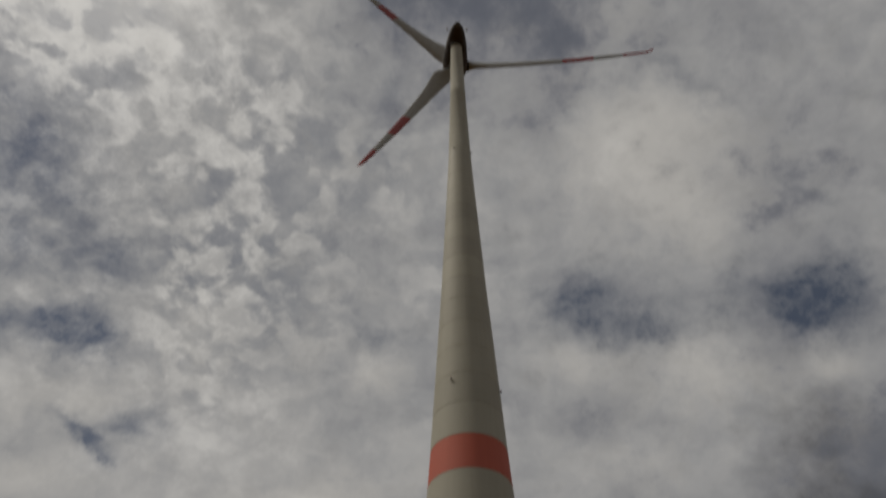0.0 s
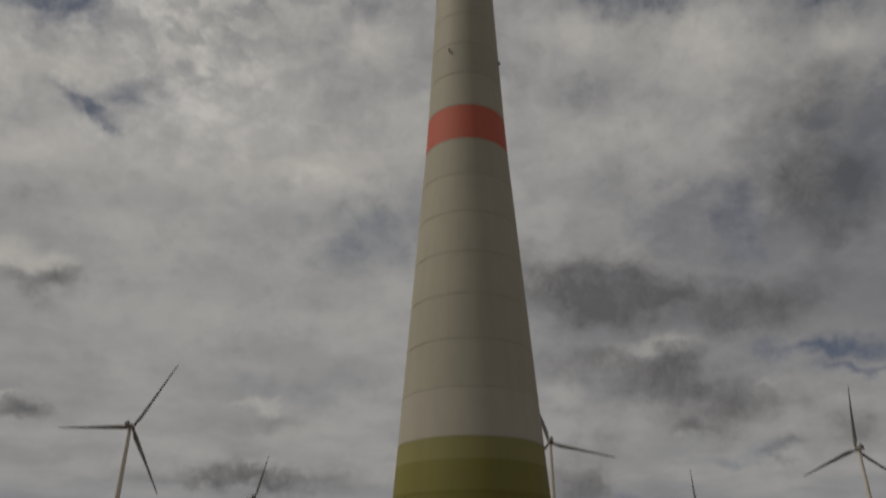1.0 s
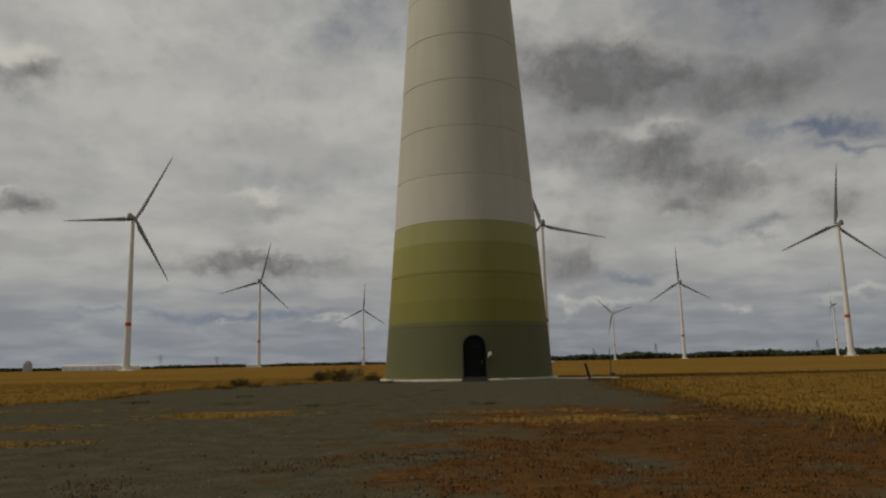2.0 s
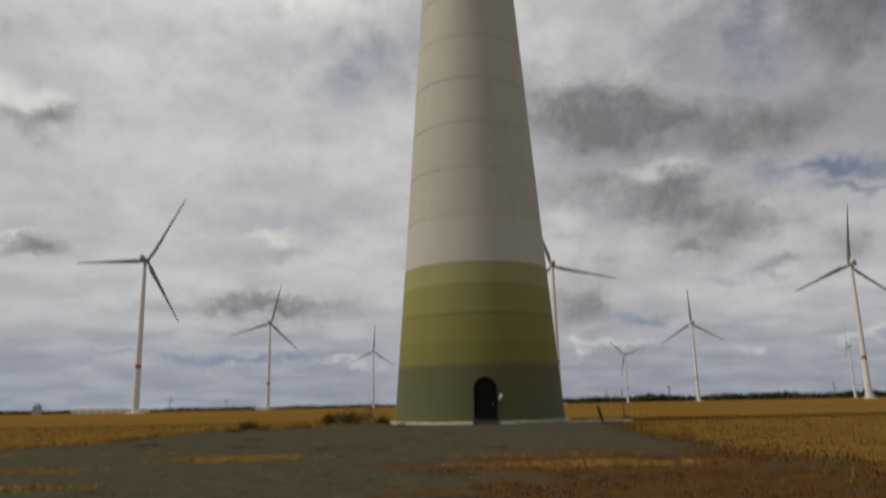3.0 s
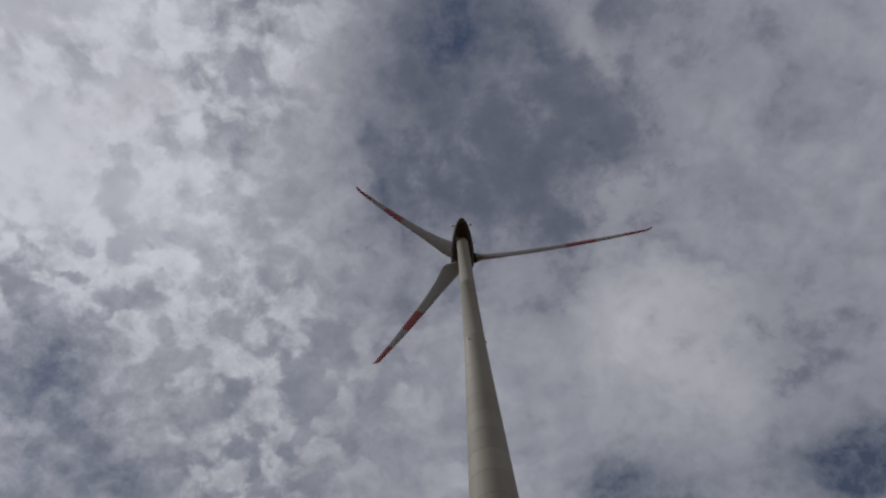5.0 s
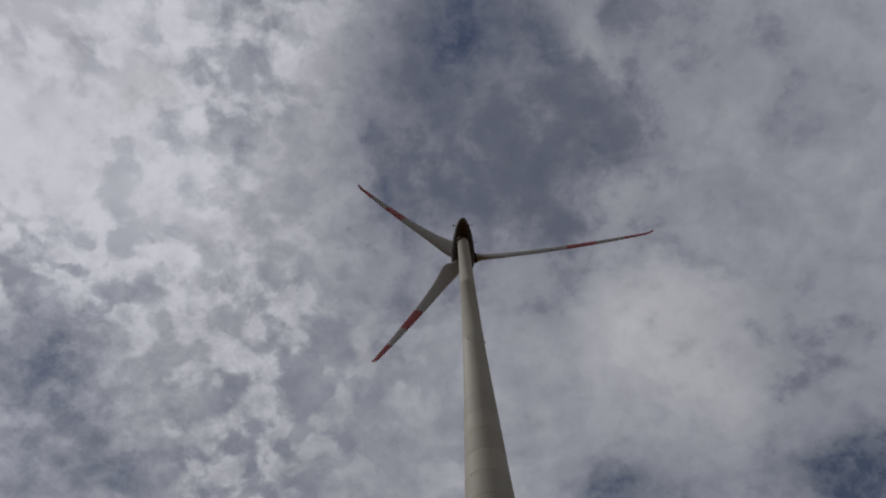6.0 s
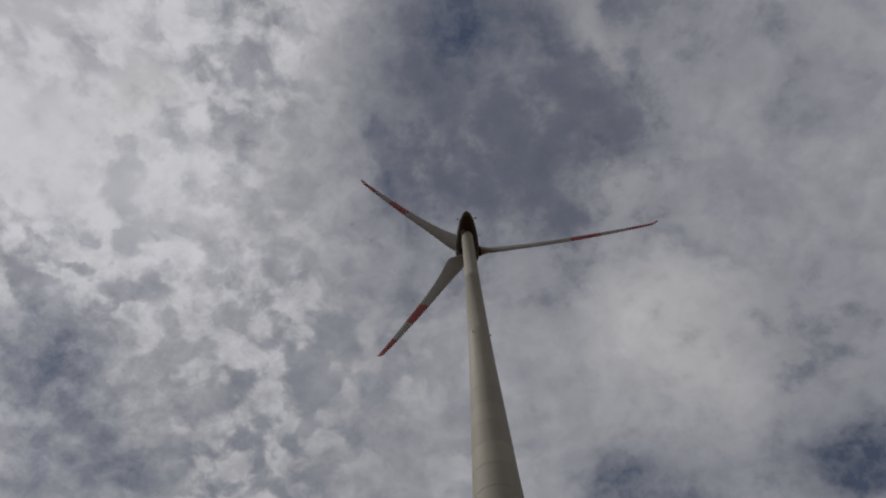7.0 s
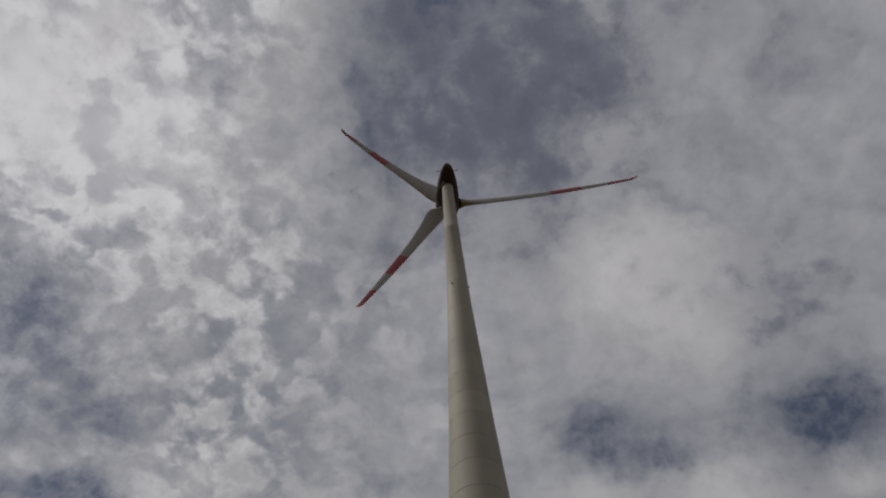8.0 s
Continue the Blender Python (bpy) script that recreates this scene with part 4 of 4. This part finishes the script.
red_spots, straw_spots, stub_spots, green_spots = [], [], [], []
for _ in range(15000):                                    # dry creeping weeds on the pad
    x, y = rng.uniform(-13, 8.2), 5 + 23 * rng.random() ** 1.2
    if not inside(x, y, RIM):
        continue
    near = ease(x, -5, 3) * ease(y, 27, 17) + 0.45 * ease(y, 16, 9) * ease(x, -8, -2)
    if patch(x, y, 0.6, 2.0) * 0.8 + 0.62 * near > 0.40 + 0.3 * rng.random():
        red_spots.append((x, y, 0.045, rng.uniform(0.012, 0.045), 0.22, 12))
for cx, cy, rx, ry, count in ((-7.0, 21.0, 0.85, 0.55, 900), (-9.2, 13.8, 1.0, 0.28, 160), (-12.0, 17.4, 1.4, 0.35, 260), (2.6, 17.4, 1.4, 0.5, 420), (-15.5, 24.5, 2.0, 0.4, 120), (1.2, 20.5, 1.2, 0.4, 60)):
    for _ in range(count):                                # bleached grass islands
        straw_spots.append((rng.gauss(cx, rx), rng.gauss(cy, ry), 0.04, rng.uniform(0.012, 0.035), 0.26, 34))
for x, y in PAD:                                          # grass along the pad's rim
    if -2 < y < 70:
        for _ in range(9 if y < 40 else 6):
            stub_spots.append((x + rng.gauss(0, 0.45), y + rng.gauss(0, 0.45), 0.0, rng.uniform(0.06, 0.22), 0.25, 9))
            if rng.random() < 0.35 and 10 < y < 42 and x > 0:
                red_spots.append((x - 0.3 + rng.gauss(0, 0.4), y + rng.gauss(0, 0.4), 0.02, rng.uniform(0.05, 0.16), 0.3, 9))
for _ in range(16000):                                    # stubble next to the pad
    x, y = rng.uniform(6, 40), rng.uniform(10, 70)
    if rng.random() < 14 / (8 + abs(x - 8) + 0.25 * y) and not inside(x, y, RIM):
        stub_spots.append((x, y, 0.0, rng.uniform(0.05, 0.13), 0.4, 7))
for _ in range(7000):
    x, y = rng.uniform(-60, -12), rng.uniform(26, 80)
    if not inside(x, y, RIM):
        stub_spots.append((x, y, 0.0, rng.uniform(0.05, 0.13), 0.4, 7))
for x, y, s, h, c in ((-15.4, 46, 0.5, 0.35, 60), (-13.8, 48, 0.4, 0.4, 60), (-14.6, 44.5, 0.3, 0.3, 40), (-12.4, 51, 0.6, 0.35, 80), (-5.6, 52.4, 0.5, 0.3, 90), (-5.2, 24.5, 0.3, 0.12, 60), (-8.5, 26.5, 0.3, 0.12, 40),
                      (8.4, 48, 0.6, 0.25, 80), (9.3, 44, 0.6, 0.25, 60), (0.4, 24, 0.3, 0.10, 40), (-2.8, 30, 0.3, 0.10, 30), (-10.2, 33, 0.25, 0.12, 40), (-1.5, 36, 0.3, 0.1, 40), (-13, 29, 0.3, 0.15, 40)):
    for _ in range(14):
        green_spots.append((x + rng.gauss(0, s), y + rng.gauss(0, s), 0.03, h, 0.2, c // 5))
tufts("dry_weeds", red_spots, DRY_RED, "reddish-brown dry weeds scattered over the gravel pad", "weeds", 11)
tufts("dry_grass", straw_spots, STRAW, "bleached yellow grass in patches on the pad", "grass", 12, 3.0)
tufts("stubble", stub_spots, STUBBLE, "short straw stubble and dry grass round the pad", "stubble", 14, 1.3)
tufts("green_weeds", green_spots, GREEN, "low dark green weeds at the pad's edge", "weeds", 13)


def bush(x, y, height, width, seed, label):
    """A scrubby plant: woody stalks with many small leaves, ragged outline."""
    r = random.Random(seed)
    ob = thing("bush", label, "bush", Matrix.Translation((x, y, 0)), "scrub beside the tower")
    stalks, leaves = bmesh.new(), []
    verts, faces = [], []
    for _ in range(int(26 * width) if height < 2 else 18):
        a, out = r.uniform(0, 6.283), r.uniform(0.1, 1)
        top_ = Vector((math.cos(a) * out * width / 2, math.sin(a) * out * width / 2, height * r.uniform(0.45, 1.0) * (1.1 - 0.5 * out)))
        root = Vector((top_.x * 0.35, top_.y * 0.35, -0.02))
        rod(stalks, root, top_, 0.014, 0.005, 4)
        for _ in range(22 if height < 2 else 7):
            p = root.lerp(top_, r.uniform(0.35, 1.0)) + Vector((r.gauss(0, 0.09), r.gauss(0, 0.09), r.gauss(0, 0.06)))
            u = Vector((r.gauss(0, 1), r.gauss(0, 1), r.gauss(0, 1))).normalized()
            w = u.orthogonal().normalized()
            s = r.uniform(0.03, 0.075)
            i = len(verts)
            verts += [p - u * s, p + w * s * 0.5, p + u * s, p - w * s * 0.5]
            faces.append((i, i + 1, i + 2, i + 3))
    part("stalks", stalks, WOOD, ob)
    me = bpy.data.meshes.new("leaves")
    me.from_pydata(verts, [], faces)
    me.materials.append(GREEN)
    lv = new("leaves", me)
    lv.parent = ob
    return ob


bush(-11.2, 64.0, 1.35, 4.6, 1, "dark scrubby bush with bare twigs beside the tower")
bush(-9.6, 65.5, 2.6, 1.8, 2, "taller sparse bush with upright bare twigs")
bush(-12.8, 63.0, 1.0, 2.2, 3, "low dark scrub at the pad's edge")
bush(-7.9, 60.5, 0.8, 1.6, 4, "low green scrub against the tower foot")
bush(-16.2, 52.0, 0.7, 1.4, 5, "small dark weed bush at the field's edge")

# loose stones on the pad
rng = random.Random(9)
verts, faces = [], []
for _ in range(1800):
    y = 4 + 24 * rng.random() ** 1.5
    x = rng.uniform(-16, 8.5)
    if not inside(x, y, RIM):
        continue
    s = rng.uniform(0.012, 0.035) * (1.5 if rng.random() < 0.05 else 1)
    i = len(verts)
    a = rng.uniform(0, 6.28)
    for k, (u, v, w) in enumerate(((1, 0, 0), (0, 1, 0), (-1, 0, 0), (0, -1, 0), (0, 0, 0.75), (0, 0, -0.3))):
        t = s * rng.uniform(0.7, 1.25)
        verts.append((x + t * (u * math.cos(a) - v * math.sin(a)), y + t * (u * math.sin(a) + v * math.cos(a)), 0.055 + t * w))
    for f in ((0, 1, 4), (1, 2, 4), (2, 3, 4), (3, 0, 4), (1, 0, 5), (2, 1, 5), (3, 2, 5), (0, 3, 5)):
        faces.append(tuple(i + q for q in f))
me = bpy.data.meshes.new("loose_stones")
me.from_pydata(verts, [], faces)
me.materials.append(material("stone", lambda n, p: (n.ramp(n.add("ShaderNodeNewGeometry").outputs["Random Per Island"], [(0.1, (0.03, 0.028, 0.022)), (0.9, (0.090, 0.085, 0.070))]),), 1.0, spec=0.0))
tagged(new("loose_stones", me), "loose grey crushed stones lying on the pad", "stones", kind="stuff")
